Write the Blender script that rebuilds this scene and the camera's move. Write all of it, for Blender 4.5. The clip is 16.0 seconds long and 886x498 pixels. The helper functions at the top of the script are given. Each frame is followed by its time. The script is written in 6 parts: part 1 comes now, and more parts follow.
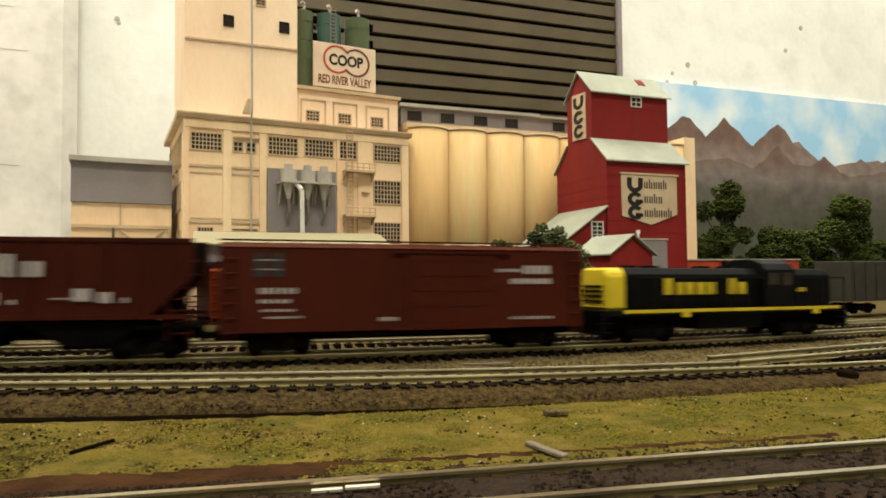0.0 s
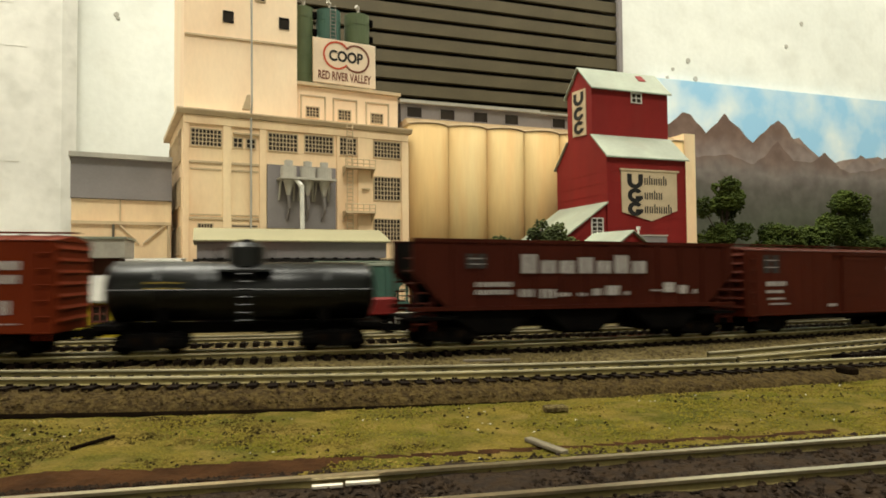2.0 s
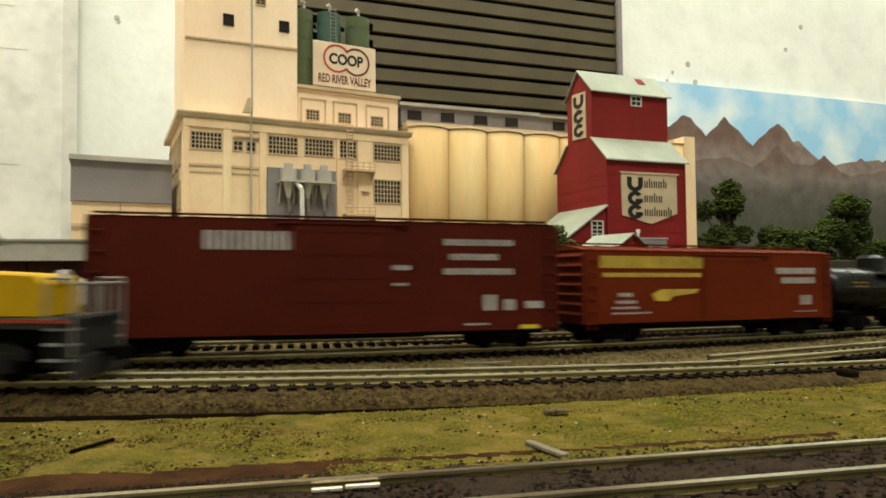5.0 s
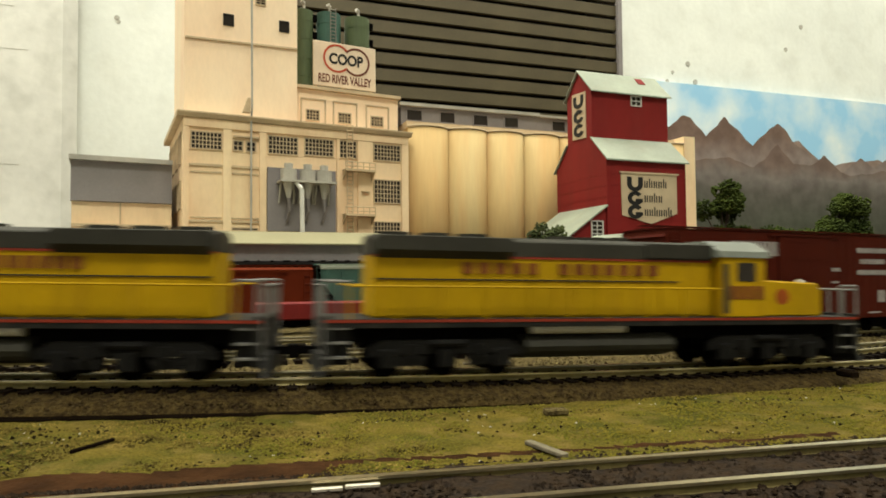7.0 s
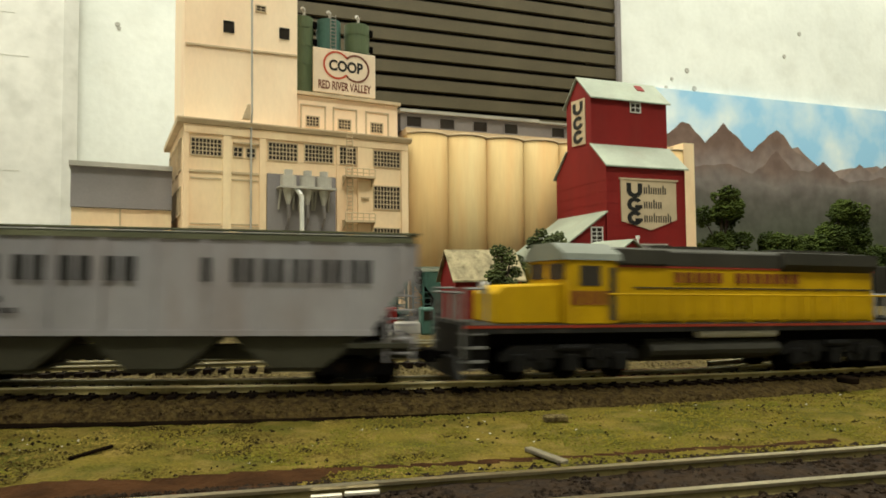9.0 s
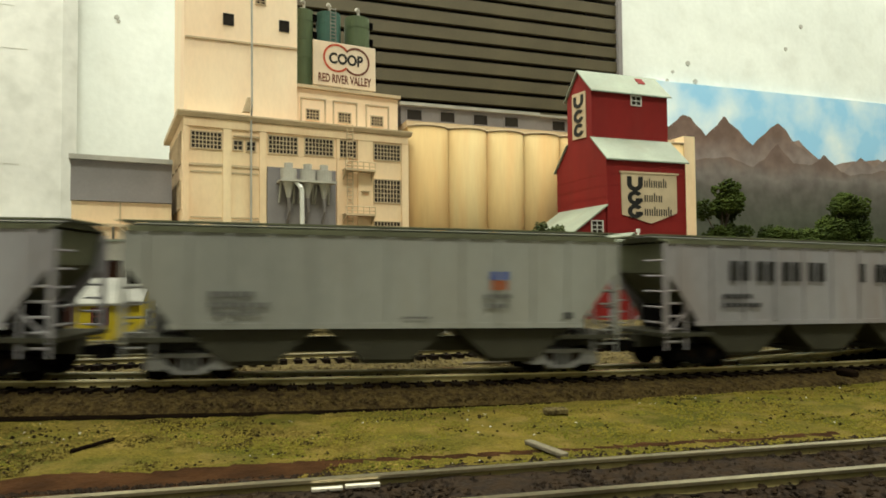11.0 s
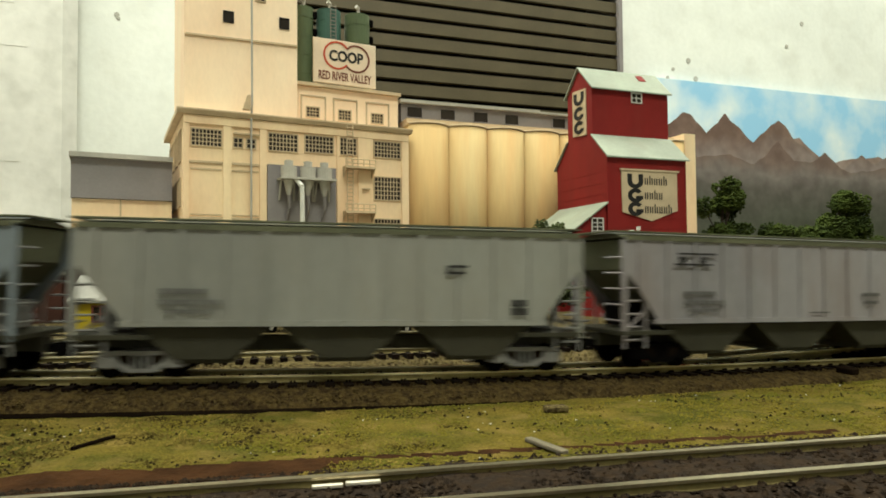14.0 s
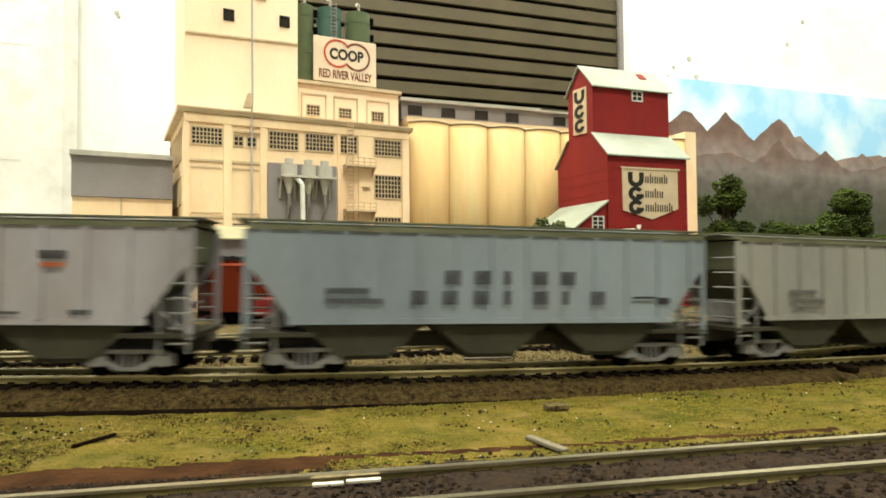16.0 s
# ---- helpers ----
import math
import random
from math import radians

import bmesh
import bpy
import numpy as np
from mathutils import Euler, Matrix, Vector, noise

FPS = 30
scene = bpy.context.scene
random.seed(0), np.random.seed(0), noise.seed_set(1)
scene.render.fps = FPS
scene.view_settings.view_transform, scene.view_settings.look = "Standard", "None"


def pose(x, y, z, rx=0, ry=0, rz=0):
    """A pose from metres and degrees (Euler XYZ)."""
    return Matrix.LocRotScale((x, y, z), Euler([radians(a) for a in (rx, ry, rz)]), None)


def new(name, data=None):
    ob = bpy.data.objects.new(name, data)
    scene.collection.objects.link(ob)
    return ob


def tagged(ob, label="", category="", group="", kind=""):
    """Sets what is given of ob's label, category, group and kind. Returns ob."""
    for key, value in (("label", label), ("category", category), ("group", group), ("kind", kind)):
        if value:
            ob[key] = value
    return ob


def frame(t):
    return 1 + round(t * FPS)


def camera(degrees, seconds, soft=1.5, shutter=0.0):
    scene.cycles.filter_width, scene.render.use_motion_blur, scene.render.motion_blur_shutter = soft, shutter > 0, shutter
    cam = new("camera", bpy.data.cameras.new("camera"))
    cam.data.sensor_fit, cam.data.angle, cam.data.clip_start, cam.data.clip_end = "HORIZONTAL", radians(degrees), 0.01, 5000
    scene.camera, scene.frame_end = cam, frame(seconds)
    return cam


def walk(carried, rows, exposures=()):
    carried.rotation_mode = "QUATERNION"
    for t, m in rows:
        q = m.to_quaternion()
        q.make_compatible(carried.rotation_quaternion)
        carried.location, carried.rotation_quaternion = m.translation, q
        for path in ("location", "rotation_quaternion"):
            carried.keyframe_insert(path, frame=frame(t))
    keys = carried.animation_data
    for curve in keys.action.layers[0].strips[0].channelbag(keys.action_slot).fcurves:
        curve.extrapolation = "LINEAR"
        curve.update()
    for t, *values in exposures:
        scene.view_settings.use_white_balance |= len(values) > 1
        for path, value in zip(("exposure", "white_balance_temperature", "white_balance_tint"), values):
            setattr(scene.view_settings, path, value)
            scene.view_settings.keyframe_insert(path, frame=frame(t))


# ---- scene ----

# ---------- camera: a phone resting on the layout's edge, trembling a little ----------
cam = camera(68.0, 16.0, 1.75, 0.85)
EYE_Z = 0.020
SHAKE = [(0.0, 2.20, 0.0), (0.5, 1.92, 0.0), (1.0, 2.18, 0.0), (1.5, 2.17, 0.0), (2.0, 1.88, 0.0), (2.5, 1.79, 0.0),
         (3.0, 1.94, 0.0), (3.5, 2.17, 0.0), (4.0, 2.09, 0.0), (6.5, 2.20, 0.0), (7.0, 2.13, 0.0), (7.5, 2.25, 0.0),
         (8.0, 2.22, 0.0), (8.5, 2.42, 0.03), (9.0, 2.67, 0.03), (11.5, 2.03, 0.0), (12.0, 2.18, 0.0),
         (12.5, 2.18, 0.0), (13.0, 2.22, 0.0), (13.5, 2.13, 0.0), (14.0, 1.88, -0.02), (14.5, 1.79, -0.03),
         (15.0, 1.68, -0.06), (15.5, 1.90, -0.03), (16.0, 1.73, -0.06)]
EXPOSURE = [(0.0, 0.06, 6500, 10), (1.0, 0.05, 6400, 8), (2.5, 0.03, 6300, 4), (6.0, 0.0, 6250, 3), (9.0, -0.03, 6180, 1), (12.5, 0.02, 6000, -3), (14.5, 0.02, 6050, -1), (15.2, 0.04, 6120, 1), (16.0, 0.63, 6150, 3)]
walk(cam, [(t, pose(0, 0, EYE_Z, 90 + p, 0.5, -y)) for t, p, y in SHAKE], EXPOSURE)

# ---------- light: fluorescent fixtures under the room's ceiling ----------
world = bpy.data.worlds.new("room_air")
scene.world = world
world.use_nodes = True
world.node_tree.nodes["Background"].inputs[0].default_value = (1.0, 0.93, 0.8, 1)
world.node_tree.nodes["Background"].inputs[1].default_value = 0.02
CEIL = 1.55
LAMPS = [(-0.1, 0.10, 17.0), (-0.9, 0.40, 24.0), (1.1, 0.75, 20.0), (0.25, -0.75, 26.0)]
for lx, ly, watts in LAMPS:
    lamp = bpy.data.lights.new("ceiling_lamp", "AREA")
    lamp.shape, lamp.size, lamp.size_y, lamp.energy, lamp.color = "RECTANGLE", 1.1, 0.4, watts, (1.0, 0.925, 0.79)
    new("ceiling_lamp", lamp).matrix_world = pose(lx, ly, CEIL - 0.06, 0, 0, 17)


# ---------- materials ----------
def mat(name, col, rough=0.6, metal=0.0, var=0.12, scale=120.0, fine=1500.0, bump=0.15, bump_scale=900.0,
        col2=None, stain=0.0, stain_col=(0.1, 0.07, 0.04), stretch=(1, 1, 1), depth=0.0004, per_object=0.0, spec=0.25):
    m = bpy.data.materials.new(name)
    m.use_nodes = True
    nt = m.node_tree
    n, ln = nt.nodes, nt.links.new
    b = n["Principled BSDF"]
    b.inputs["Roughness"].default_value, b.inputs["Metallic"].default_value = rough, metal
    b.inputs["Specular IOR Level"].default_value = spec
    tc, mp = n.new("ShaderNodeTexCoord"), n.new("ShaderNodeMapping")
    mp.inputs["Scale"].default_value = stretch
    ln(tc.outputs["Object"], mp.inputs[0])

    def tex(sc, detail=4.0):
        t = n.new("ShaderNodeTexNoise")
        t.inputs["Scale"].default_value, t.inputs["Detail"].default_value = sc, detail
        ln(mp.outputs[0], t.inputs["Vector"])
        return t.outputs[0]

    def ramp(src, lo, hi, a, c):
        r = n.new("ShaderNodeValToRGB")
        r.color_ramp.elements[0].position, r.color_ramp.elements[1].position = lo, hi
        r.color_ramp.elements[0].color, r.color_ramp.elements[1].color = (*a, 1), (*c, 1)
        ln(src, r.inputs[0])
        return r.outputs[0]

    def mix(kind, fac, a, c):
        x = n.new("ShaderNodeMix")
        x.data_type, x.blend_type = "RGBA", kind
        if isinstance(fac, float):
            x.inputs["Factor"].default_value = fac
        else:
            ln(fac, x.inputs["Factor"])
        ln(a, x.inputs["A"])
        ln(c, x.inputs["B"])
        return x.outputs["Result"]

    c2 = col2 or tuple(max(0.0, v * (1 - 2 * var)) for v in col)
    big = ramp(tex(scale), 0.35, 0.65, c2, col)
    lo, hi = 1 - var, 1.0
    out = mix("MULTIPLY", 1.0, big, ramp(tex(fine), 0.3, 0.7, (lo, lo, lo), (hi, hi, hi)))
    if stain:
        st = n.new("ShaderNodeRGB")
        st.outputs[0].default_value = (*stain_col, 1)
        k = stain
        out = mix("MIX", ramp(tex(scale * 2.3, 8), 0.5, 0.75, (0, 0, 0), (k, k, k)), out, st.outputs[0])
    if per_object:
        info = n.new("ShaderNodeObjectInfo")
        g = 1 - per_object
        out = mix("MULTIPLY", 1.0, out, ramp(info.outputs["Random"], 0.0, 1.0, (g, g, g), (1, 1, 1)))
    ln(out, b.inputs["Base Color"])
    if bump:
        bp = n.new("ShaderNodeBump")
        bp.inputs["Strength"].default_value, bp.inputs["Distance"].default_value = bump, depth
        ln(tex(bump_scale, 5), bp.inputs["Height"])
        ln(bp.outputs[0], b.inputs["Normal"])
    return m


WALL = mat("painted_concrete", (0.81, 0.82, 0.76), 0.75, var=0.05, scale=9, fine=120, bump=0.3, bump_scale=60, depth=0.002, stain=0.25, stain_col=(0.45, 0.43, 0.36))
COLUMN = mat("painted_column", (0.74, 0.72, 0.66), 0.75, var=0.07, scale=13, fine=90, bump=0.3, bump_scale=50, depth=0.002, stain=0.5, stain_col=(0.4, 0.39, 0.34))
LOUVRE = mat("louvre_paint", (0.088, 0.070, 0.037), 0.55, var=0.1, scale=14, fine=300, bump=0.05)
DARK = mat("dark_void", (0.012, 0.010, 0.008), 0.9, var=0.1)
CREAM = mat("cream_plaster", (0.86, 0.67, 0.42), 0.8, var=0.06, scale=30, fine=700, col2=(0.84, 0.60, 0.37), stain=0.25, stain_col=(0.45, 0.22, 0.08), stretch=(1, 1, 0.35), bump=0.06)
HEADC = mat("pale_plaster", (0.94, 0.77, 0.55), 0.8, var=0.05, scale=30, fine=700, col2=(0.93, 0.70, 0.48), stain=0.2, stain_col=(0.62, 0.38, 0.2), stretch=(1, 1, 0.35), bump=0.05)
SILO = mat("silo_plaster", (0.53, 0.395, 0.185), 0.8, var=0.08, scale=40, fine=600, col2=(0.53, 0.34, 0.135), stain=0.42, stain_col=(0.5, 0.26, 0.09), stretch=(1, 1, 0.12), bump=0.05)
TRIMC = mat("cream_trim", (0.60, 0.46, 0.29), 0.8, var=0.1, scale=60, fine=900, bump=0.05)
GREY = mat("grey_sheet", (0.25, 0.225, 0.22), 0.7, var=0.08, scale=40, fine=800, bump=0.08)
LGREY = mat("pale_metal", (0.46, 0.43, 0.37), 0.5, var=0.1, scale=90, fine=900, bump=0.05)
ROOFM = mat("pale_green_roof", (0.33, 0.36, 0.28), 0.55, var=0.12, scale=40, fine=900, stain=0.3, stain_col=(0.25, 0.22, 0.16), bump=0.1)
ROOFC = mat("cream_roof", (0.28, 0.255, 0.15), 0.7, var=0.06, scale=30, fine=600, bump=0.05)
SHINGLE = mat("tan_shingle", (0.42, 0.35, 0.20), 0.85, var=0.25, scale=160, fine=1400, stain=0.7, stain_col=(0.08, 0.06, 0.03), bump=0.5)
ROOFG = mat("grey_shack_roof", (0.28, 0.265, 0.22), 0.5, var=0.15, scale=80, fine=1200, bump=0.35)
ELRED = mat("elevator_red", (0.225, 0.012, 0.010), 0.7, var=0.1, scale=50, fine=1200, stain=0.2, stain_col=(0.18, 0.03, 0.02), stretch=(1, 1, 0.3), bump=0.08)
CANVAS = mat("banner_canvas", (0.58, 0.46, 0.30), 0.85, var=0.08, scale=80, fine=1600, bump=0.1)
INK = mat("black_ink", (0.02, 0.018, 0.016), 0.7, var=0.1)
SIGNW = mat("sign_cream", (0.74, 0.60, 0.44), 0.7, var=0.07, scale=70, fine=900, bump=0.03, stain=0.15, stain_col=(0.5, 0.3, 0.15))
SIGNR = mat("sign_red", (0.50, 0.07, 0.03), 0.7, var=0.12)
TRAILER = mat("trailer_red", (0.17, 0.010, 0.008), 0.6, var=0.1)
SIGNT = mat("sign_brown", (0.16, 0.05, 0.03), 0.7, var=0.12)
TANKG = mat("tank_green", (0.10, 0.13, 0.06), 0.55, var=0.12, scale=50, fine=600, stain=0.3, stain_col=(0.05, 0.07, 0.04), stretch=(1, 1, 0.2), bump=0.05)
TANKT = mat("tank_teal", (0.06, 0.13, 0.10), 0.55, var=0.12, scale=50, fine=600, bump=0.05)
YELLOW = mat("shack_yellow", (0.50, 0.385, 0.014), 0.7, var=0.1, scale=80, fine=900, stain=0.25, stain_col=(0.32, 0.2, 0.05), bump=0.08)
GLASS = mat("dark_pane", (0.03, 0.022, 0.016), 0.15, var=0.1, bump=0.0)
WHITE = mat("white_paint", (0.68, 0.66, 0.60), 0.6, var=0.08)
BARN = mat("barn_brown", (0.075, 0.028, 0.018), 0.8, var=0.2, scale=60, fine=900, bump=0.1)
BOXRED = mat("boxcar_oxide", (0.058, 0.0100, 0.0040), 0.6, spec=0.07, var=0.1, scale=70, fine=1500, stain=0.2, stain_col=(0.03, 0.007, 0.005), bump=0.05)
SPRED = mat("boxcar_red", (0.118, 0.0165, 0.0036), 0.6, spec=0.07, var=0.08, scale=70, fine=1500, bump=0.05)
HOPRED = mat("hopper_oxide", (0.046, 0.0085, 0.0040), 0.6, spec=0.06, var=0.12, scale=70, fine=1500, bump=0.05)
HIRED = mat("tall_boxcar_maroon", (0.066, 0.0085, 0.0035), 0.6, spec=0.07, var=0.1, scale=60, fine=1200, bump=0.05)
BLACK = mat("loco_black", (0.004, 0.004, 0.0038), 0.5, spec=0.06, var=0.1, scale=90, fine=1200, bump=0.05)
TANKB = mat("tank_black", (0.0015, 0.0016, 0.0014), 0.30, spec=0.32, var=0.15, scale=60, fine=1200, bump=0.04)
STEEL = mat("dark_running_gear", (0.0035, 0.0029, 0.0024), 0.85, spec=0.03, var=0.2, scale=200, fine=2000, bump=0.1)
GEARG = mat("grey_running_gear", (0.23, 0.22, 0.205), 0.7, var=0.15, scale=200, fine=2000, stain=0.4, stain_col=(0.06, 0.05, 0.04), bump=0.1)
LTRUCK = mat("loco_truck_black", (0.010, 0.009, 0.008), 0.75, var=0.2, scale=200, fine=2000, bump=0.1, spec=0.15)
SDGREY = mat("loco_frame_grey", (0.014, 0.013, 0.011), 0.65, var=0.18, scale=120, fine=1500, stain=0.4, stain_col=(0.05, 0.04, 0.03), bump=0.08)
SDYEL = mat("loco_yellow", (0.50, 0.30, 0.003), 0.55, spec=0.1, var=0.12, scale=80, fine=1500, stain=0.45, stain_col=(0.30, 0.16, 0.008), stretch=(1, 1, 0.4), bump=0.04)
SDROOF = mat("loco_roof_grey", (0.044, 0.041, 0.032), 0.55, spec=0.12, var=0.12, scale=100, fine=1500, bump=0.05)
SDRED = mat("loco_red_stripe", (0.26, 0.030, 0.012), 0.55, var=0.1)
LYEL = mat("bright_yellow", (0.60, 0.46, 0.02), 0.5, var=0.08)
HOPGREY = mat("covered_hopper_grey", (0.30, 0.294, 0.262), 0.6, spec=0.12, var=0.1, scale=45, fine=1200, stain=0.3, stain_col=(0.20, 0.17, 0.13), stretch=(1, 1, 0.3), bump=0.05)
HOPLILAC = mat("covered_hopper_lilac_grey", (0.325, 0.305, 0.315), 0.6, spec=0.12, var=0.12, scale=45, fine=1200, stain=0.6, stain_col=(0.19, 0.14, 0.12), stretch=(1, 1, 0.3), bump=0.05)
HOPBLUE = mat("covered_hopper_blue_grey", (0.235, 0.265, 0.29), 0.6, spec=0.12, var=0.1, scale=45, fine=1200, stain=0.25, stain_col=(0.17, 0.15, 0.13), stretch=(1, 1, 0.3), bump=0.05)
# olive for chutes and underframe, with the shade below the sill mixed in
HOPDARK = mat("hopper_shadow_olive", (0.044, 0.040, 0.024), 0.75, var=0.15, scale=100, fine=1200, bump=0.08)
HOPEDGE = mat("hopper_roof_olive", (0.13, 0.13, 0.075), 0.7, var=0.15, scale=100, fine=1200, bump=0.08)
CABROOF = mat("cab_roof_grey", (0.16, 0.17, 0.14), 0.55, var=0.1, scale=90, fine=900, bump=0.05)
BOARDM = mat("board_mark", (0.55, 0.53, 0.47), 0.8, var=0.15, scale=40, fine=300, bump=0.1, col2=(0.70, 0.68, 0.62))
PATCH = mat("grey_patch", (0.48, 0.46, 0.40), 0.8, var=0.12, scale=90, fine=600, bump=0.1)
LETW = mat("faded_white_lettering", (0.42, 0.39, 0.37), 0.7, var=0.15, scale=200)
LETB = mat("faded_black_lettering", (0.028, 0.026, 0.024), 0.7, var=0.15, scale=200)
LETY = mat("yellow_lettering", (0.52, 0.37, 0.05), 0.7, var=0.15, scale=200)
LETR = mat("red_lettering", (0.42, 0.09, 0.01), 0.7, var=0.15, scale=200)
LETD = mat("faded_red_lettering", (0.20, 0.055, 0.010), 0.7, var=0.15, scale=200)
LETF = mat("faint_lettering", (0.12, 0.115, 0.105), 0.7, var=0.15, scale=200)
LETBLUE = mat("blue_emblem", (0.05, 0.08, 0.3), 0.7, var=0.1)
RAIL = mat("worn_nickel_rail", (0.86, 0.77, 0.50), 0.25, 0.55, var=0.15, scale=60, fine=1500, bump=0.03)
RAILF = mat("dull_nickel_rail", (0.72, 0.63, 0.42), 0.3, 0.95, var=0.2, scale=60, fine=1500, bump=0.03)
RAILSIDE = mat("weathered_rail_side", (0.25, 0.20, 0.075), 0.42, 0.35, var=0.25, scale=120, fine=1500, bump=0.05)
# near-black for shade painted at the bank's foot and frame openings, and dark scrap
SHADEBLACK = mat("shade_and_scrap_black", (0.012, 0.008, 0.005), 0.9, var=0.2, spec=0.0)
TIE = mat("black_brown_tie", (0.016, 0.010, 0.006), 0.8, spec=0.04, var=0.2, scale=300, fine=2500, bump=0.2, per_object=0.4)
BALLAST = mat("brown_ballast", (0.160, 0.125, 0.048), 0.95, spec=0.05, var=0.35, scale=900, fine=3500, bump=0.9, bump_scale=1800, depth=0.0006, col2=(0.055, 0.038, 0.019))
BANK = mat("brown_bank", (0.070, 0.047, 0.015), 0.95, spec=0.05, var=0.35, scale=700, fine=3500, bump=0.9, bump_scale=1800, depth=0.0006, col2=(0.026, 0.016, 0.007), stain=0.4, stain_col=(0.13, 0.10, 0.035))
DBALLAST = mat("dark_ballast", (0.032, 0.020, 0.011), 0.95, spec=0.05, var=0.35, scale=700, fine=3000, bump=0.9, bump_scale=1500, depth=0.0006, col2=(0.022, 0.016, 0.012), stain=0.35, stain_col=(0.06, 0.045, 0.032))
GRASS = mat("olive_ground_foam", (0.172, 0.128, 0.022), 0.95, spec=0.05, var=0.5, scale=90, fine=2600, bump=1.0, bump_scale=1700, depth=0.001, col2=(0.080, 0.075, 0.011), stain=0.5, stain_col=(0.21, 0.14, 0.045))
FOAMG = mat("green_foam", (0.142, 0.134, 0.018), 0.95, spec=0.05, var=0.45, scale=160, fine=2500, bump=0.5, col2=(0.20, 0.158, 0.024))
FOAMY = mat("straw_foam", (0.25, 0.185, 0.042), 0.95, spec=0.05, var=0.45, scale=160, fine=2500, bump=0.5)
FOAMD = mat("dark_foam", (0.032, 0.023, 0.009), 0.95, spec=0.05, var=0.3, scale=60, fine=2500, bump=0.5)
DIRT = mat("brown_dirt", (0.046, 0.020, 0.007), 0.95, spec=0.05, var=0.25, scale=200, fine=2500, bump=0.7, depth=0.0005)
LEAF = mat("tree_foam", (0.066, 0.088, 0.016), 0.9, var=0.3, scale=70, fine=1500, bump=0.6, bump_scale=1200, col2=(0.026, 0.038, 0.010), spec=0.1)
LEAF2 = mat("bush_foam", (0.085, 0.102, 0.024), 0.9, var=0.3, scale=70, fine=1500, bump=0.6, bump_scale=1200, col2=(0.035, 0.045, 0.015))
SLAT = mat("weathered_slat", (0.20, 0.17, 0.115), 0.9, var=0.2, scale=200, fine=1500, bump=0.2)
# pale colour for the rail glint laid down as strips
SHINE = mat("pale_glint_metal", (0.80, 0.72, 0.58), 0.35, 0.4, var=0.15, scale=300, fine=2500, bump=0.1)
BARK = mat("twig_bark", (0.06, 0.045, 0.03), 0.9, var=0.2)
WOOD = mat("grey_plank", (0.17, 0.14, 0.10), 0.85, var=0.2, scale=200, fine=2000, stretch=(0.2, 1, 1), bump=0.2)
TUBE = mat("lamp_tube", (0.9, 0.88, 0.8), 0.4, var=0.02)
FLOORM = mat("room_floor", (0.30, 0.28, 0.25), 0.7, var=0.1, scale=3, fine=60, bump=0.05)


# ---------- small builders ----------
def box(bm, x0, x1, y0, y1, z0, z1):
    vs = [bm.verts.new((x, y, z)) for x in (x0, x1) for y in (y0, y1) for z in (z0, z1)]
    for f in ((0, 1, 3, 2), (4, 6, 7, 5), (0, 4, 5, 1), (2, 3, 7, 6), (0, 2, 6, 4), (1, 5, 7, 3)):
        bm.faces.new([vs[i] for i in f])


def rod(bm, a, b, r, seg=8, r2=None):
    a, b = Vector(a), Vector(b)
    d = (b - a).normalized()
    u = d.orthogonal().normalized()
    v = d.cross(u)
    r2 = r if r2 is None else r2
    ra, rb = [], []
    for i in range(seg):
        w = 2 * math.pi * i / seg
        o = u * math.cos(w) + v * math.sin(w)
        ra.append(bm.verts.new(a + o * r))
        rb.append(bm.verts.new(b + o * r2))
    for i in range(seg):
        j = (i + 1) % seg
        bm.faces.new((ra[i], ra[j], rb[j], rb[i]))
    bm.faces.new(ra[::-1])
    bm.faces.new(rb)


def prism(bm, pts, axis, lo, hi):
    """A polygon of (p, q) pushed along axis: 0 gives (lo..hi, p, q), 1 gives (p, lo..hi, q), 2 gives (p, q, lo..hi)."""
    def at(p, q, w):
        return ((w, p, q), (p, w, q), (p, q, w))[axis]
    a = [bm.verts.new(at(p, q, lo)) for p, q in pts]
    b = [bm.verts.new(at(p, q, hi)) for p, q in pts]
    n = len(pts)
    for i in range(n):
        j = (i + 1) % n
        bm.faces.new((a[i], a[j], b[j], b[i]))
    bm.faces.new(a[::-1])
    bm.faces.new(b)


def finish(bm, name, material, bevel=0.0, smooth=False):
    bmesh.ops.recalc_face_normals(bm, faces=bm.faces)
    if bevel:
        bmesh.ops.bevel(bm, geom=list(bm.edges), offset=bevel, segments=1, affect="EDGES", clamp_overlap=True)
    me = bpy.data.meshes.new(name)
    bm.to_mesh(me)
    bm.free()
    for m in material if isinstance(material, (list, tuple)) else (material,):
        me.materials.append(m)
    if smooth:
        me.polygons.foreach_set("use_smooth", [True] * len(me.polygons))
    return me


def part(name, bm, material, parent=None, label="", bevel=0.0, smooth=False, at=None):
    ob = new(name, finish(bm, name, material, bevel, smooth))
    ob.parent = parent
    if at is not None:
        ob.matrix_basis = at
    return tagged(ob, label) if label else ob


def thing(name, label, category, m=None, group="", kind=""):
    ob = new(name)
    ob.empty_display_size = 0.01
    if m is not None:
        ob.matrix_basis = m
    return tagged(ob, label, category, group, kind)


def boxp(name, dims, material, parent=None, label="", bevel=0.0):
    bm = bmesh.new()
    box(bm, *dims)
    return part(name, bm, material, parent, label, bevel)


def structure(name, bm, material, label, category, bevel=0.0, smooth=False, m=None):
    ob = part(name, bm, material, None, "", bevel, smooth, m)
    return tagged(ob, label, category, "", "structure")


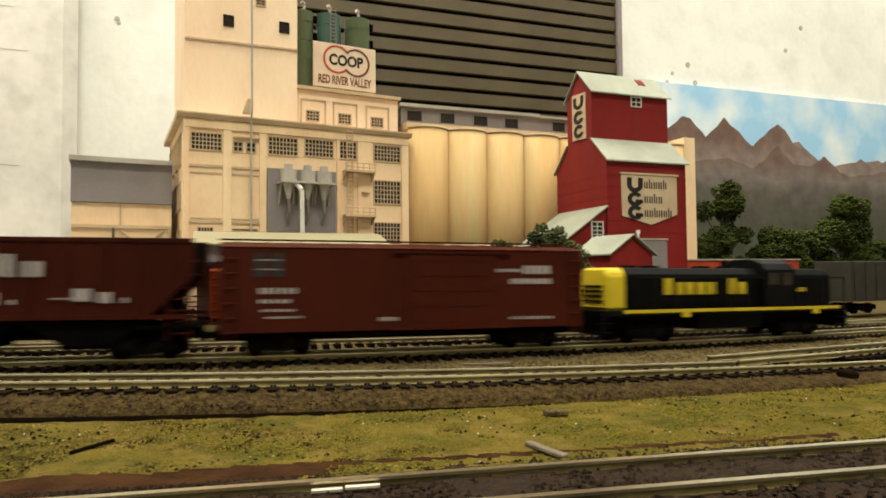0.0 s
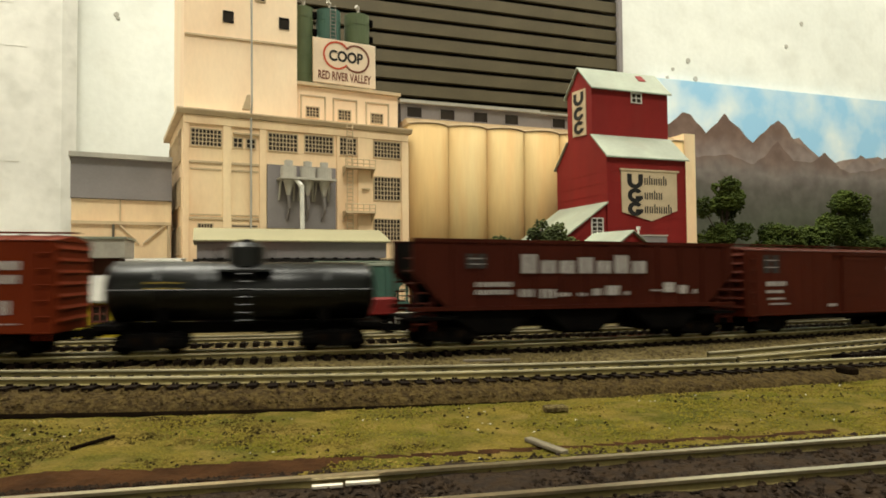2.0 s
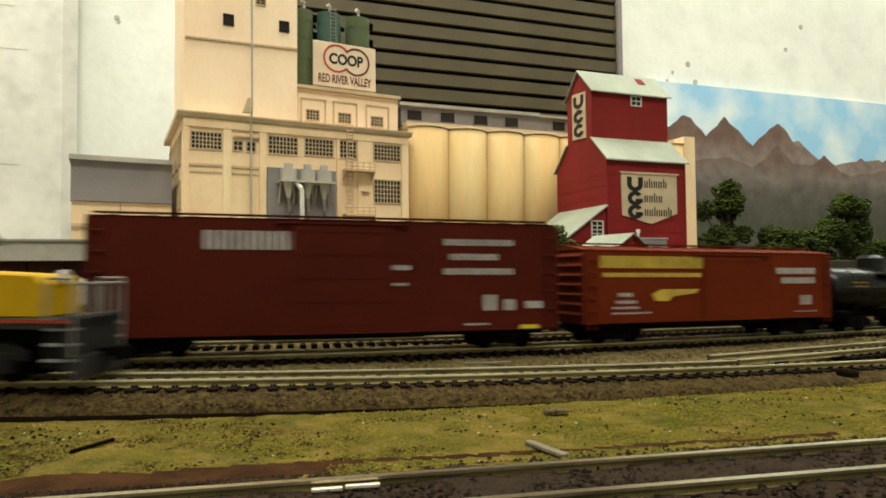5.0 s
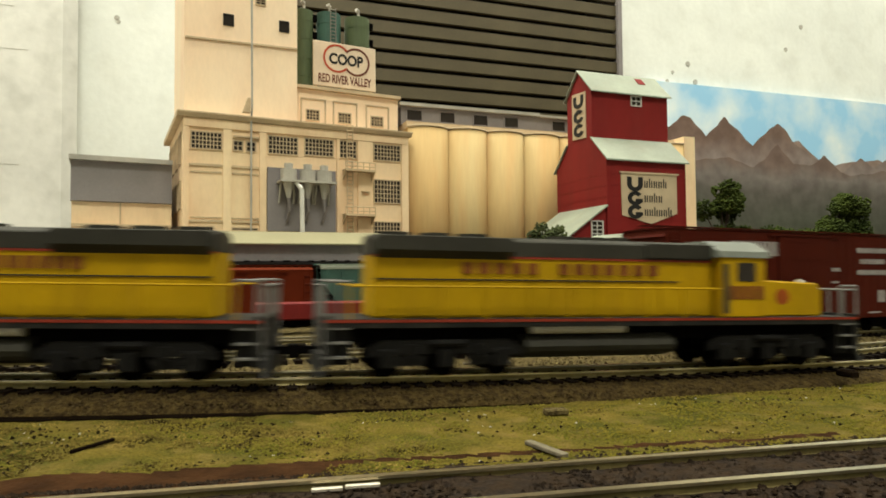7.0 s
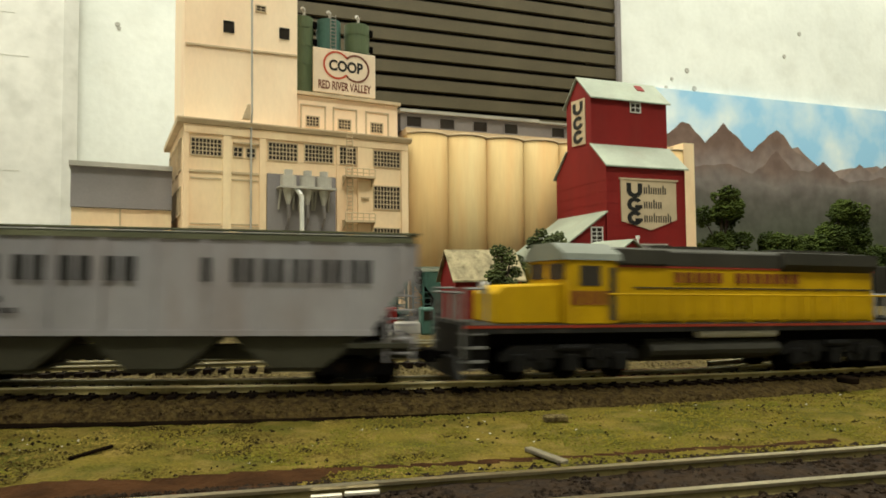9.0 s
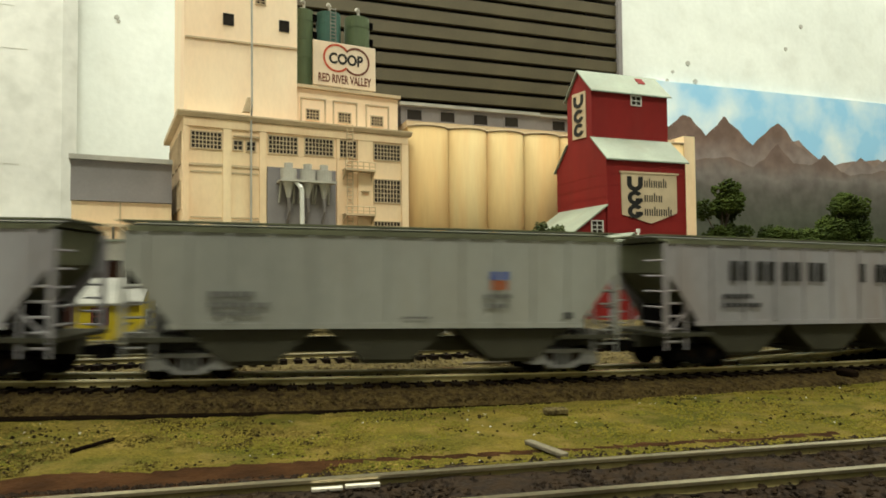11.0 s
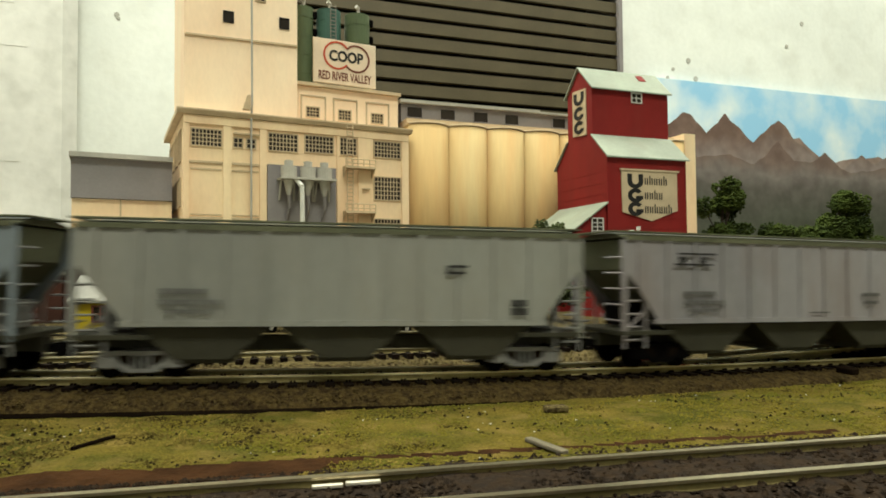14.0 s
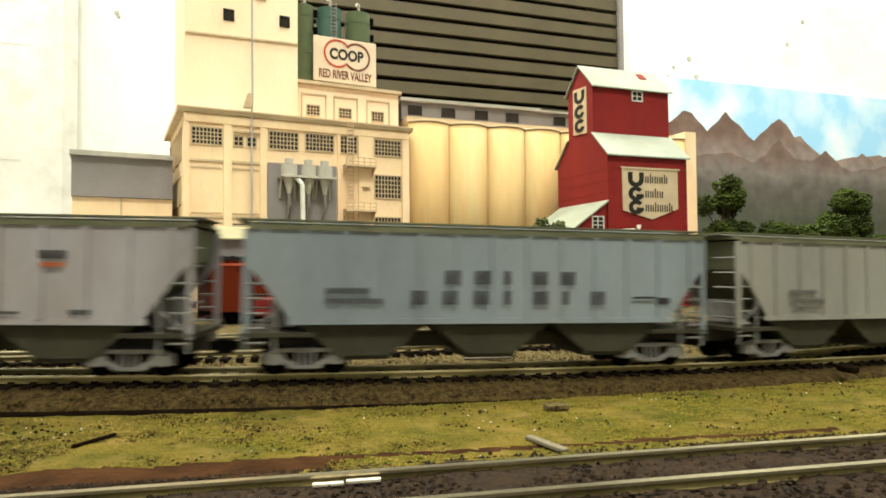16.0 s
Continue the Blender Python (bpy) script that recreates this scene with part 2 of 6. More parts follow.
def bars(bm, x0, z0, n, w, gap, h, y):
    """A row of n plain marks, one for each character, on the face at y: small ones solid, large ones split in two."""
    for i in range(n):
        x = x0 + i * (w + gap)
        if w < 0.0016 or h < 0.0015:
            box(bm, x, x + w, y - 0.00012, y + 0.00005, z0, z0 + h)
            continue
        for k in (0.0, 0.60):
            box(bm, x + w * k, x + w * (k + 0.40), y - 0.00012, y + 0.00005, z0, z0 + h)


# ---------- the plan of the tracks ----------
# name: (depth at x = 0, slope, curve, rail height at x = 0, grade)
PLAN = {"front": (0.0585, 0.2075, 0.0, 0.0, 0.0), "main": (0.1285, 0.23, 0.75, 0.0003, -0.0215),
        "passing": (0.172, 0.307, 0.62, 0.0003, -0.0100), "siding": (0.209, 0.26, 0.4, 0.0003, -0.006),
        "crossover": (0.1222, 0.446, 0.0, -0.0004, 0.0)}
GAUGE = 0.009


def rail_point(name, x, off=0.0):
    """A point beside the near rail's line, off metres farther from the camera; the track goes on straight outside the stretch."""
    a, b, c, h, k = PLAN[name]
    xc = min(max(x, -0.16), 0.24)
    slope = b + 2 * c * xc
    y = a + b * xc + c * xc * xc + slope * (x - xc)
    n = math.hypot(1, slope)
    return Vector((x - off * slope / n, y + off / n, h + k * xc)), math.atan(slope)


def along(name):
    xs = np.linspace(-1.6, 1.6, 6401)
    ys = np.array([rail_point(name, x)[0].y for x in xs])
    s = np.concatenate([[0], np.cumsum(np.hypot(np.diff(xs), np.diff(ys)))])
    return xs, s - np.interp(0, xs, s)


ROUTE = {k: along(k) for k in ("main", "passing")}


def on_track(name, s):
    xs, ss = ROUTE[name]
    p, a = rail_point(name, float(np.interp(s, ss, xs)), GAUGE / 2)
    k = PLAN[name][4] if -0.16 < p.x < 0.24 else 0.0
    return pose(p.x, p.y, p.z, 0, -math.degrees(math.atan(k)), math.degrees(a))

# ---------- the room ----------
WYAW = 19.0
WALL_M = pose(0, 1.0, 0, 0, 0, WYAW)


def room():
    # back wall, in its own frame: u along the wall, 0 at the plane's front, z up
    bm = bmesh.new()
    box(bm, -2.6, -0.25, 0, 0.2, -0.9, CEIL)
    box(bm, 0.325, 2.6, 0, 0.2, -0.9, CEIL)
    box(bm, -0.25, 0.325, 0, 0.2, -0.9, 0.10)
    box(bm, -0.25, 0.325, 0, 0.2, 0.95, CEIL)
    structure("wall_north", bm, WALL, "white painted concrete wall with a louvred opening", "wall", m=WALL_M)
    bm = bmesh.new()
    box(bm, -2.6, 2.6, -3.2, -3.0, -0.9, CEIL)
    structure("wall_south", bm, WALL, "plain white wall behind the layout's aisle", "wall", m=WALL_M)
    for nm, u in (("wall_west", -2.6), ("wall_east", 2.6)):
        bm = bmesh.new()
        box(bm, u, u + math.copysign(0.2, u), -3.2, 0.2, -0.9, CEIL)
        structure(nm, bm, WALL, "plain white side wall of the room", "wall", m=WALL_M)
    bm = bmesh.new()
    box(bm, -2.9, 2.9, -3.3, 0.3, CEIL, CEIL + 0.1)
    structure("ceiling", bm, WALL, "plain white ceiling over the layout room", "ceiling", m=WALL_M)
    bm = bmesh.new()
    box(bm, -2.9, 2.9, -3.3, 0.3, -1.0, -0.9)
    structure("floor", bm, FLOORM, "plain grey floor of the room", "floor", m=WALL_M)
    # the column that stands before the wall
    bm = bmesh.new()
    box(bm, -1.6, -0.4935, -0.03, -0.002, -0.9, CEIL)
    col_ob = structure("column", bm, COLUMN, "white painted board-marked concrete column with stains", "column", bevel=0.020, m=WALL_M)
    # shallow board marks across it
    for u0, u1, z in ((-0.72, -0.560, 0.352), (-0.80, -0.545, 0.299), (-0.82, -0.575, 0.233), (-0.72, -0.552, 0.158)):
        bm = bmesh.new()
        prism(bm, [(u0, z - 0.0004), (u1, z - 0.0014), (u1, z - 0.0010), (u0, z + 0.0004)], 1, -0.0304, -0.0299)
        part("board_mark", bm, BOARDM, col_ob)
    # fixtures
    for lx, ly, watts in LAMPS:
        f = thing("ceiling_light", "white fluorescent ceiling fixture over the layout", "ceiling light", pose(lx, ly, CEIL, 0, 0, 17), "ceiling lights")
        boxp("housing", (-0.6, 0.6, -0.23, 0.23, -0.045, -0.0005), WHITE, f, bevel=0.006)
    # louvre in the opening
    lv = thing("wall_louvre", "olive-brown slatted metal louvre set in the white wall", "louvre", WALL_M)
    # added near-black sheet; the shade behind the slats is in its colour
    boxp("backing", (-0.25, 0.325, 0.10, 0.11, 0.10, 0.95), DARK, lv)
    boxp("jamb", (0.317, 0.3245, -0.004, 0.10, 0.10, 0.95), GREY, lv, "grey metal jamb")
    pitch = 0.0243
    z = 0.088
    bm = bmesh.new()
    prism(bm, [(0.0, -0.0088), (0.003, -0.0102), (0.016, 0.0050), (0.013, 0.0085), (0.0, 0.0086)], 0, -0.2495, 0.3165)
    me = finish(bm, "slat", LOUVRE)
    while z < 0.95:
        o = new("slat", me)
        o.parent = lv
        o.matrix_basis = pose(0, 0.002, z + 0.012)
        z += pitch
    # form-tie holes in the concrete
    for x, z, r in TIE_HOLES:
        bm = bmesh.new()
        rod(bm, (0, -0.0012, 0), (0, 0.0, 0), r * 0.72, 10, r * 0.82)
        o = structure("tie_hole", bm, PATCH, "small grey patched form-tie mark in the wall", "wall mark", m=WALL_M @ pose(x, 0, z))


TIE_HOLES = [(0.462, 0.387, 0.006), (0.477, 0.356, 0.006), (0.429, 0.369, 0.004), (0.726, 0.4835, 0.0055), (0.687, 0.436, 0.005), (0.417, 0.353, 0.004),
             (-0.451, 0.3605, 0.004), (-0.449, 0.3555, 0.003)]
room()


def mural_mat():
    """A painted sky, range of mountains and misty foothills, in the panel's own space: x along it, z up."""
    m = bpy.data.materials.new("painted_mural")
    m.use_nodes = True
    nt = m.node_tree
    n, ln = nt.nodes, nt.links.new
    b = n["Principled BSDF"]
    b.inputs["Roughness"].default_value = 0.8
    tc, sep = n.new("ShaderNodeTexCoord"), n.new("ShaderNodeSeparateXYZ")
    ln(tc.outputs["Object"], sep.inputs[0])

    def noise_at(scale, detail=4.0):
        t = n.new("ShaderNodeTexNoise")
        t.inputs["Scale"].default_value, t.inputs["Detail"].default_value = scale, detail
        ln(tc.outputs["Object"], t.inputs["Vector"])
        return t.outputs[0]

    def ramp(src, stops):
        r = n.new("ShaderNodeValToRGB")
        e = r.color_ramp.elements
        e[0].position, e[0].color = stops[0][0], (*stops[0][1], 1)
        e[1].position, e[1].color = stops[1][0], (*stops[1][1], 1)
        for p, c in stops[2:]:
            e.new(p).color = (*c, 1)
        ln(src, r.inputs[0])
        return r.outputs[0]

    cloud = ramp(noise_at(9, 6), [(0.42, (0.30, 0.55, 0.78)), (0.64, (0.70, 0.78, 0.80))])
    ln(cloud, b.inputs["Base Color"])
    return m


SKYP = mural_mat()


def ridge_mat(name, stops, wobble):
    """Mural paint that is blended from band to band with height, as the painter left it."""
    m = bpy.data.materials.new(name)
    m.use_nodes = True
    nt = m.node_tree
    n, ln = nt.nodes, nt.links.new
    b = n["Principled BSDF"]
    b.inputs["Roughness"].default_value = 0.85
    b.inputs["Specular IOR Level"].default_value = 0.2
    tc, sep = n.new("ShaderNodeTexCoord"), n.new("ShaderNodeSeparateXYZ")
    ln(tc.outputs["Object"], sep.inputs[0])
    t = n.new("ShaderNodeTexNoise")
    t.inputs["Scale"].default_value, t.inputs["Detail"].default_value = 14, 6
    ln(tc.outputs["Object"], t.inputs["Vector"])
    a = n.new("ShaderNodeMath")
    a.operation = "MULTIPLY_ADD"
    a.inputs[1].default_value = wobble
    ln(t.outputs[0], a.inputs[0])
    ln(sep.outputs["Z"], a.inputs[2])
    k = n.new("ShaderNodeMath")
    k.operation = "MULTIPLY"
    k.inputs[1].default_value = 2.5
    ln(a.outputs[0], k.inputs[0])
    r = n.new("ShaderNodeValToRGB")
    e = r.color_ramp.elements
    e[0].position, e[0].color = stops[0][0] * 2.5, (*stops[0][1], 1)
    e[1].position, e[1].color = stops[1][0] * 2.5, (*stops[1][1], 1)
    for p, c in stops[2:]:
        e.new(p * 2.5).color = (*c, 1)
    ln(k.outputs[0], r.inputs[0])
    t2 = n.new("ShaderNodeTexNoise")
    t2.inputs["Scale"].default_value, t2.inputs["Detail"].default_value = 45, 5
    ln(tc.outputs["Object"], t2.inputs["Vector"])
    r2 = n.new("ShaderNodeValToRGB")
    r2.color_ramp.elements[0].position, r2.color_ramp.elements[1].position = 0.35, 0.65
    r2.color_ramp.elements[0].color, r2.color_ramp.elements[1].color = (0.74, 0.72, 0.72, 1), (1, 1, 1, 1)
    ln(t2.outputs[0], r2.inputs[0])
    x = n.new("ShaderNodeMix")
    x.data_type, x.blend_type = "RGBA", "MULTIPLY"
    x.inputs["Factor"].default_value = 1.0
    ln(r.outputs[0], x.inputs["A"])
    ln(r2.outputs[0], x.inputs["B"])
    ln(x.outputs["Result"], b.inputs["Base Color"])
    return m


MTN2 = ridge_mat("painted_far_mountain", [(0.20, (0.36, 0.33, 0.31)), (0.26, (0.27, 0.20, 0.165)), (0.34, (0.25, 0.175, 0.14))], 0.06)
MTN = ridge_mat("painted_near_mountain", [(0.10, (0.085, 0.085, 0.062)), (0.19, (0.15, 0.135, 0.12)), (0.235, (0.26, 0.22, 0.205)), (0.262, (0.23, 0.18, 0.16)), (0.29, (0.175, 0.118, 0.093)), (0.34, (0.165, 0.105, 0.082))], 0.07)
MTN3 = ridge_mat("painted_mid_mountain", [(0.10, (0.060, 0.066, 0.044)), (0.16, (0.082, 0.084, 0.064)), (0.20, (0.115, 0.105, 0.09)), (0.225, (0.19, 0.165, 0.15)), (0.252, (0.17, 0.122, 0.10)), (0.30, (0.155, 0.10, 0.08))], 0.07)


def mural():
    """The backdrop board with the ridges as thin layers of paint, one before the other."""
    board = thing("mural_board", "painted backdrop board with blue sky, brown mountains and mist", "backdrop", WALL_M, kind="structure")
    U0, U1 = 0.37, 1.55
    bm = bmesh.new()
    prism(bm, [(U0, -0.05), (U1, -0.05), (U1, MUR_TOP), (U0, MUR_TOP)], 1, -0.012, -0.002)
    part("sky", bm, SKYP, board)

    def layer(name, pts, y, material, base=-0.05):
        bm = bmesh.new()
        ps = []
        for (xa, za), (xb, zb) in zip(pts, pts[1:]):
            for i in range(6):
                f = i / 6
                x, z = xa + (xb - xa) * f, za + (zb - za) * f
                z += 0.004 * noise.noise(Vector((x * 60, y * 900, 0.3))) * (1 if i else 0.3)
                ps.append((x, z))
        ps.append(pts[-1])
        vs_t = [bm.verts.new((x, y, z)) for x, z in ps]
        vs_b = [bm.verts.new((x, y, base)) for x, z in ps]
        for i in range(len(ps) - 1):
            bm.faces.new((vs_b[i], vs_b[i + 1], vs_t[i + 1], vs_t[i]))
        part(name, bm, material, board)

    layer("far_ridge", FAR_RIDGE, -0.0126, MTN2)
    layer("near_ridge", NEAR_RIDGE, -0.0132, MTN)
    layer("mid_ridge", MID_RIDGE, -0.0138, MTN3)


MUR_TOP = 0.347
MID_RIDGE = [(0.37, 0.20), (0.471, 0.214), (0.5376, 0.222), (0.591, 0.207), (0.622, 0.228), (0.6467, 0.2517), (0.684, 0.217), (0.72, 0.2156), (0.748, 0.2300), (0.761, 0.2359), (0.801, 0.2057), (0.824, 0.199), (0.865, 0.204), (0.913, 0.213), (1.0, 0.19), (1.55, 0.2)]
FAR_RIDGE = [(0.37, 0.25), (0.43, 0.265), (0.47, 0.235), (0.56, 0.26), (0.61, 0.235), (0.70, 0.262), (0.76, 0.215), (0.83, 0.228), (0.90, 0.236), (1.0, 0.205), (1.2, 0.24), (1.55, 0.2)]
NEAR_RIDGE = [(0.37, 0.25), (0.418, 0.276), (0.435, 0.289), (0.455, 0.287), (0.486, 0.257), (0.512, 0.277), (0.527, 0.294), (0.543, 0.281), (0.59, 0.246), (0.630, 0.279), (0.648, 0.289), (0.665, 0.282),
              (0.687, 0.2555), (0.745, 0.226), (0.7604, 0.2356), (0.802, 0.2026), (0.853, 0.236), (0.887, 0.2195), (0.94, 0.245), (1.05, 0.19), (1.2, 0.25), (1.4, 0.19), (1.55, 0.23)]
mural()


# ---------- ground ----------
def ground_z(x, y):
    """Height of the layout's surface: a low lawn before the main line, a ballasted yard behind it."""
    pm, _ = rail_point("main", x)
    pf, _ = rail_point("front", x)
    ps, _ = rail_point("siding", x)
    g = min(max((y - pm.y - 0.012) / 0.03, 0), 1)
    yard = pm.z + (ps.z - pm.z) * g - 0.0024
    lawn = -0.0042 + 0.5 * (pm.z - 0.0003)
    f = min(max((y - pm.y + 0.0070) / 0.0040, 0), 1)
    z = lawn + (yard - lawn) * f
    g = min(max((y - (pf.y + 0.0135)) / 0.010, 0), 1)
    z = -0.0010 + (z + 0.0010) * g
    return z


def ground():
    xs = np.concatenate([np.linspace(-1.7, -0.3, 8)[:-1], np.linspace(-0.3, -0.12, 40)[:-1], np.linspace(-0.12, 0.16, 190)[:-1], np.linspace(0.16, 0.4, 60)[:-1], np.linspace(0.4, 1.7, 8)])
    ys = np.concatenate([np.linspace(-0.02, 0.045, 6)[:-1], np.linspace(0.045, 0.10, 60)[:-1], np.linspace(0.10, 0.15, 110)[:-1], np.linspace(0.15, 0.17, 20)[:-1], np.linspace(0.17, 0.30, 50)[:-1], np.linspace(0.30, 1.0, 20)])
    bm = bmesh.new()
    rows = []
    for y in ys:
        r = []
        for x in xs:
            yy = y + (0.33 * x if x > 0.4 else 0.33 * max(x, -0.4)) * max(0, (y - 0.3) / 0.7)
            z = ground_z(x, yy)
            q = Vector((x * 260, yy * 260, 0))
            z += 0.00030 * noise.noise(q) + 0.00045 * noise.noise(q * 0.3) + 0.00018 * noise.noise(q * 3)
            r.append(bm.verts.new((x, yy, z)))
        rows.append(r)
    for j in range(len(ys) - 1):
        for i in range(len(xs) - 1):
            f = bm.faces.new((rows[j][i], rows[j][i + 1], rows[j + 1][i + 1], rows[j + 1][i]))
            c = f.calc_center_median()
            pm, pf = rail_point("main", c.x)[0], rail_point("front", c.x)[0]
            w = 0.0012 * noise.noise(Vector((c.x * 160, c.y * 160, 2)))
            if c.y > pm.y - 0.0085:
                f.material_index = 1
            elif c.y < pf.y + 0.0125 + w:
                f.material_index = 2
            elif c.x < -0.017 + 8 * w and c.y < pf.y + 0.0290 + w * 1.5:
                f.material_index = 3
            elif abs(c.y - pf.y - 0.0290 - 0.4 * w) < 0.0008 + 0.5 * w and c.x < 0.06:
                f.material_index = 3
    ob = structure("ground", bm, [GRASS, BALLAST, DBALLAST, DIRT], "model railway ground of olive turf, brown dirt and ballast", "ground", smooth=True)


ground()


def roadbed():
    """The ballast bank of the main line, with the shade at its clean foot painted on."""
    prof = [(-0.0100, -0.0050), (-0.0099, -0.0042), (-0.0089, -0.0033), (-0.0076, -0.0026), (-0.0064, -0.0022), (-0.0054, -0.0019), (-0.0044, -0.0018), (-0.0030, -0.0018), (-0.0010, -0.0019),
            (0.0020, -0.0019), (0.0060, -0.0019), (0.0100, -0.0019), (0.0135, -0.0018), (0.0155, -0.0022), (0.0180, -0.0030)]
    bm = bmesh.new()
    prev = None
    for x in np.arange(-0.17, 0.27, 0.0008):
        row = []
        for k, (o, z) in enumerate(prof):
            wob = 0.0003 * noise.noise(Vector((x * 140, k * 0.2, 1.0)))
            p, a = rail_point("main", x, o + wob)
            bump = 0.00028 * noise.noise(Vector((x * 900, o * 900, 4.0))) + 0.0002 * noise.noise(Vector((x * 350, o * 350, 8.0))) if k > 1 else 0.00012 * noise.noise(Vector((x * 500, 0, 6)))
            row.append(bm.verts.new((p.x, p.y, p.z + z + bump)))
        if prev:
            for k in range(len(prof) - 1):
                f = bm.faces.new((prev[k], row[k], row[k + 1], prev[k + 1]))
                # the lowest strip is coloured as the shade under the bank's edge
                f.material_index = 1 if k == 0 else 0
        prev = row
    structure("roadbed", bm, [BANK, SHADEBLACK], "brown ballast bank under the main line", "roadbed", smooth=True)


roadbed()


def scatter(name, count, place, size, material, label, category, seed, flat=0.7):
    """Many small uneven grains, joined: five-cornered lumps."""
    rnd = random.Random(seed)
    verts, faces = [], []
    shape = [(1, 0, 0), (-0.5, 0.87, 0), (-0.5, -0.87, 0), (0, 0, 1), (0.1, 0.1, -0.8)]
    tri = [(0, 1, 3), (1, 2, 3), (2, 0, 3), (1, 0, 4), (2, 1, 4), (0, 2, 4)]
    for _ in range(count):
        x, y, z, k = place(rnd)
        if z is None:
            continue
        s = size * k * rnd.uniform(0.5, 1.3)
        a = rnd.uniform(0, 6.28)
        ca, sa = math.cos(a), math.sin(a)
        o = len(verts)
        for px, py, pz in shape:
            px, py, pz = px * rnd.uniform(0.6, 1.3), py * rnd.uniform(0.6, 1.3), pz * rnd.uniform(0.5, 1.2) * flat
            verts.append((x + s * (px * ca - py * sa), y + s * (px * sa + py * ca), z + s * pz))
        faces += [(a0 + o, b0 + o, c0 + o) for a0, b0, c0 in tri]
    me = bpy.data.meshes.new(name)
    me.from_pydata(verts, [], faces)
    me.materials.append(material)
    return tagged(new(name, me), label, category, "", "stuff")


def stretch_x(rnd, y):
    return rnd.uniform(-0.75, 0.85) * (y + 0.02)


def lawn_spot(rnd, seed, least, tilt):
    """A spot on the lawn, clear of the dirt strip; tilt: how much likelier it is towards the right end."""
    x = rnd.uniform(-0.11, 0.15)
    pm, pf = rail_point("main", x)[0], rail_point("front", x)[0]
    y = rnd.uniform(pf.y + (0.0125 if x > -0.015 else 0.0295), pm.y - 0.0105)
    if abs(y - pf.y - 0.0290) < 0.0010 and x < 0.06:
        return x, y, None, 1.0
    k = noise.noise(Vector((x * 60, y * 130, seed))) + tilt * max(-1.0, min(1.0, (x + 0.015) * 30))
    return x, y, (ground_z(x, y) + 0.0001 if k > least else None), 1 + 0.3 * k


def on_lawn(rnd):
    return lawn_spot(rnd, 5, -0.05, 0.35)


def straw_lawn(rnd):
    return lawn_spot(rnd, 15, -0.05, -0.3)


def dark_lawn(rnd):
    return lawn_spot(rnd, 9, 0.05, 0.0)


def on_bed(track, lo, hi, x0, x1):
    def place(rnd):
        x = rnd.uniform(x0, x1)
        p, a = rail_point(track, x, rnd.uniform(lo, hi))
        return p.x, p.y, (ground_z(p.x, p.y) if track != "main" or p.y < rail_point("main", p.x)[0].y - 0.0098 else p.z - 0.00185 - max(0.0, (rail_point("main", p.x)[0].y - 0.0050 - p.y)) * 0.33) + 0.0001, 1.0
    return place


scatter("turf_foam", 34000, on_lawn, 0.00023, FOAMG, "clumps of olive green ground foam on the lawn", "ground cover", 1)
scatter("straw_foam", 28000, straw_lawn, 0.00022, FOAMY, "straw-coloured ground foam on the lawn", "ground cover", 2)
scatter("pale_grit", 260, dark_lawn, 0.00024, LGREY, "pale specks of grit on the lawn", "ground cover", 13)
scatter("dark_foam_specks", 2600, dark_lawn, 0.00034, FOAMD, "dark specks of ground foam on the lawn", "ground cover", 3)
scatter("main_ballast_stones", 17000, on_bed("main", -0.0094, 0.022, -0.12, 0.16), 0.00034, BANK, "brown ballast stones along the main line", "ballast", 4)
scatter("yard_ballast_stones", 8000, on_bed("passing", -0.02, 0.02, -0.14, 0.2), 0.00042, BALLAST, "brown ballast stones along the passing track", "ballast", 5)
scatter("front_ballast_stones", 5000, on_bed("front", -0.012, 0.0205, -0.05, 0.08), 0.00042, DBALLAST, "dark ballast stones along the front track", "ballast", 6)


# ---------- tracks ----------
def track(name, x0, x1, spacing, label, tie_x0=None, tie_x1=None, rails=True):
    t = thing("railway_track", label, "track", kind="structure")
    xs = np.arange(x0, x1, 0.004)
    prof = [(-0.0006, -0.0013), (0.0006, -0.0013), (0.00022, -0.0010), (0.00022, -0.0004), (0.00045, -0.0003), (0.00045, 0.0), (-0.00045, 0.0), (-0.00045, -0.0003), (-0.00022, -0.0004), (-0.00022, -0.0010)]
    for off in (0.0, GAUGE):
        bm = bmesh.new()
        prev = None
        for x in xs:
            ring = []
            for q, z in prof:
                p, a = rail_point(name, x, off + q)
                ring.append(bm.verts.new((p.x, p.y, p.z + z)))
            if prev:
                for i in range(len(prof)):
                    j = (i + 1) % len(prof)
                    f = bm.faces.new((prev[i], prev[j], ring[j], ring[i]))
                    if i not in (4, 5, 6):
                        f.material_index = 1
            prev = ring
        part("rail", bm, [RAILF if name == "front" else RAIL, RAILSIDE], t)
    bm = bmesh.new()
    box(bm, -0.00085, 0.00085, -0.0085, 0.0085, -0.0026, -0.00125)
    for sy in (-1, 1):
        for sx in (-0.0003, 0.0003):
            for o in (-0.0011, 0.0011):
                box(bm, sx - 0.0002, sx + 0.0002, sy * 0.0045 + o - 0.0002, sy * 0.0045 + o + 0.0002, -0.00126, -0.0009)
    me = finish(bm, "tie", TIE)
    rnd = random.Random(hash(len(label)) % 97)
    x = x0 if tie_x0 is None else tie_x0
    end = x1 if tie_x1 is None else tie_x1
    while x < end:
        p, a = rail_point(name, x, GAUGE / 2)
        o = new("tie", me)
        o.parent = t
        o.matrix_basis = pose(p.x, p.y, p.z + rnd.uniform(-0.0001, 0.0001), 0, 0, math.degrees(a) + rnd.uniform(-1.2, 1.2))
        x += spacing * math.cos(a)


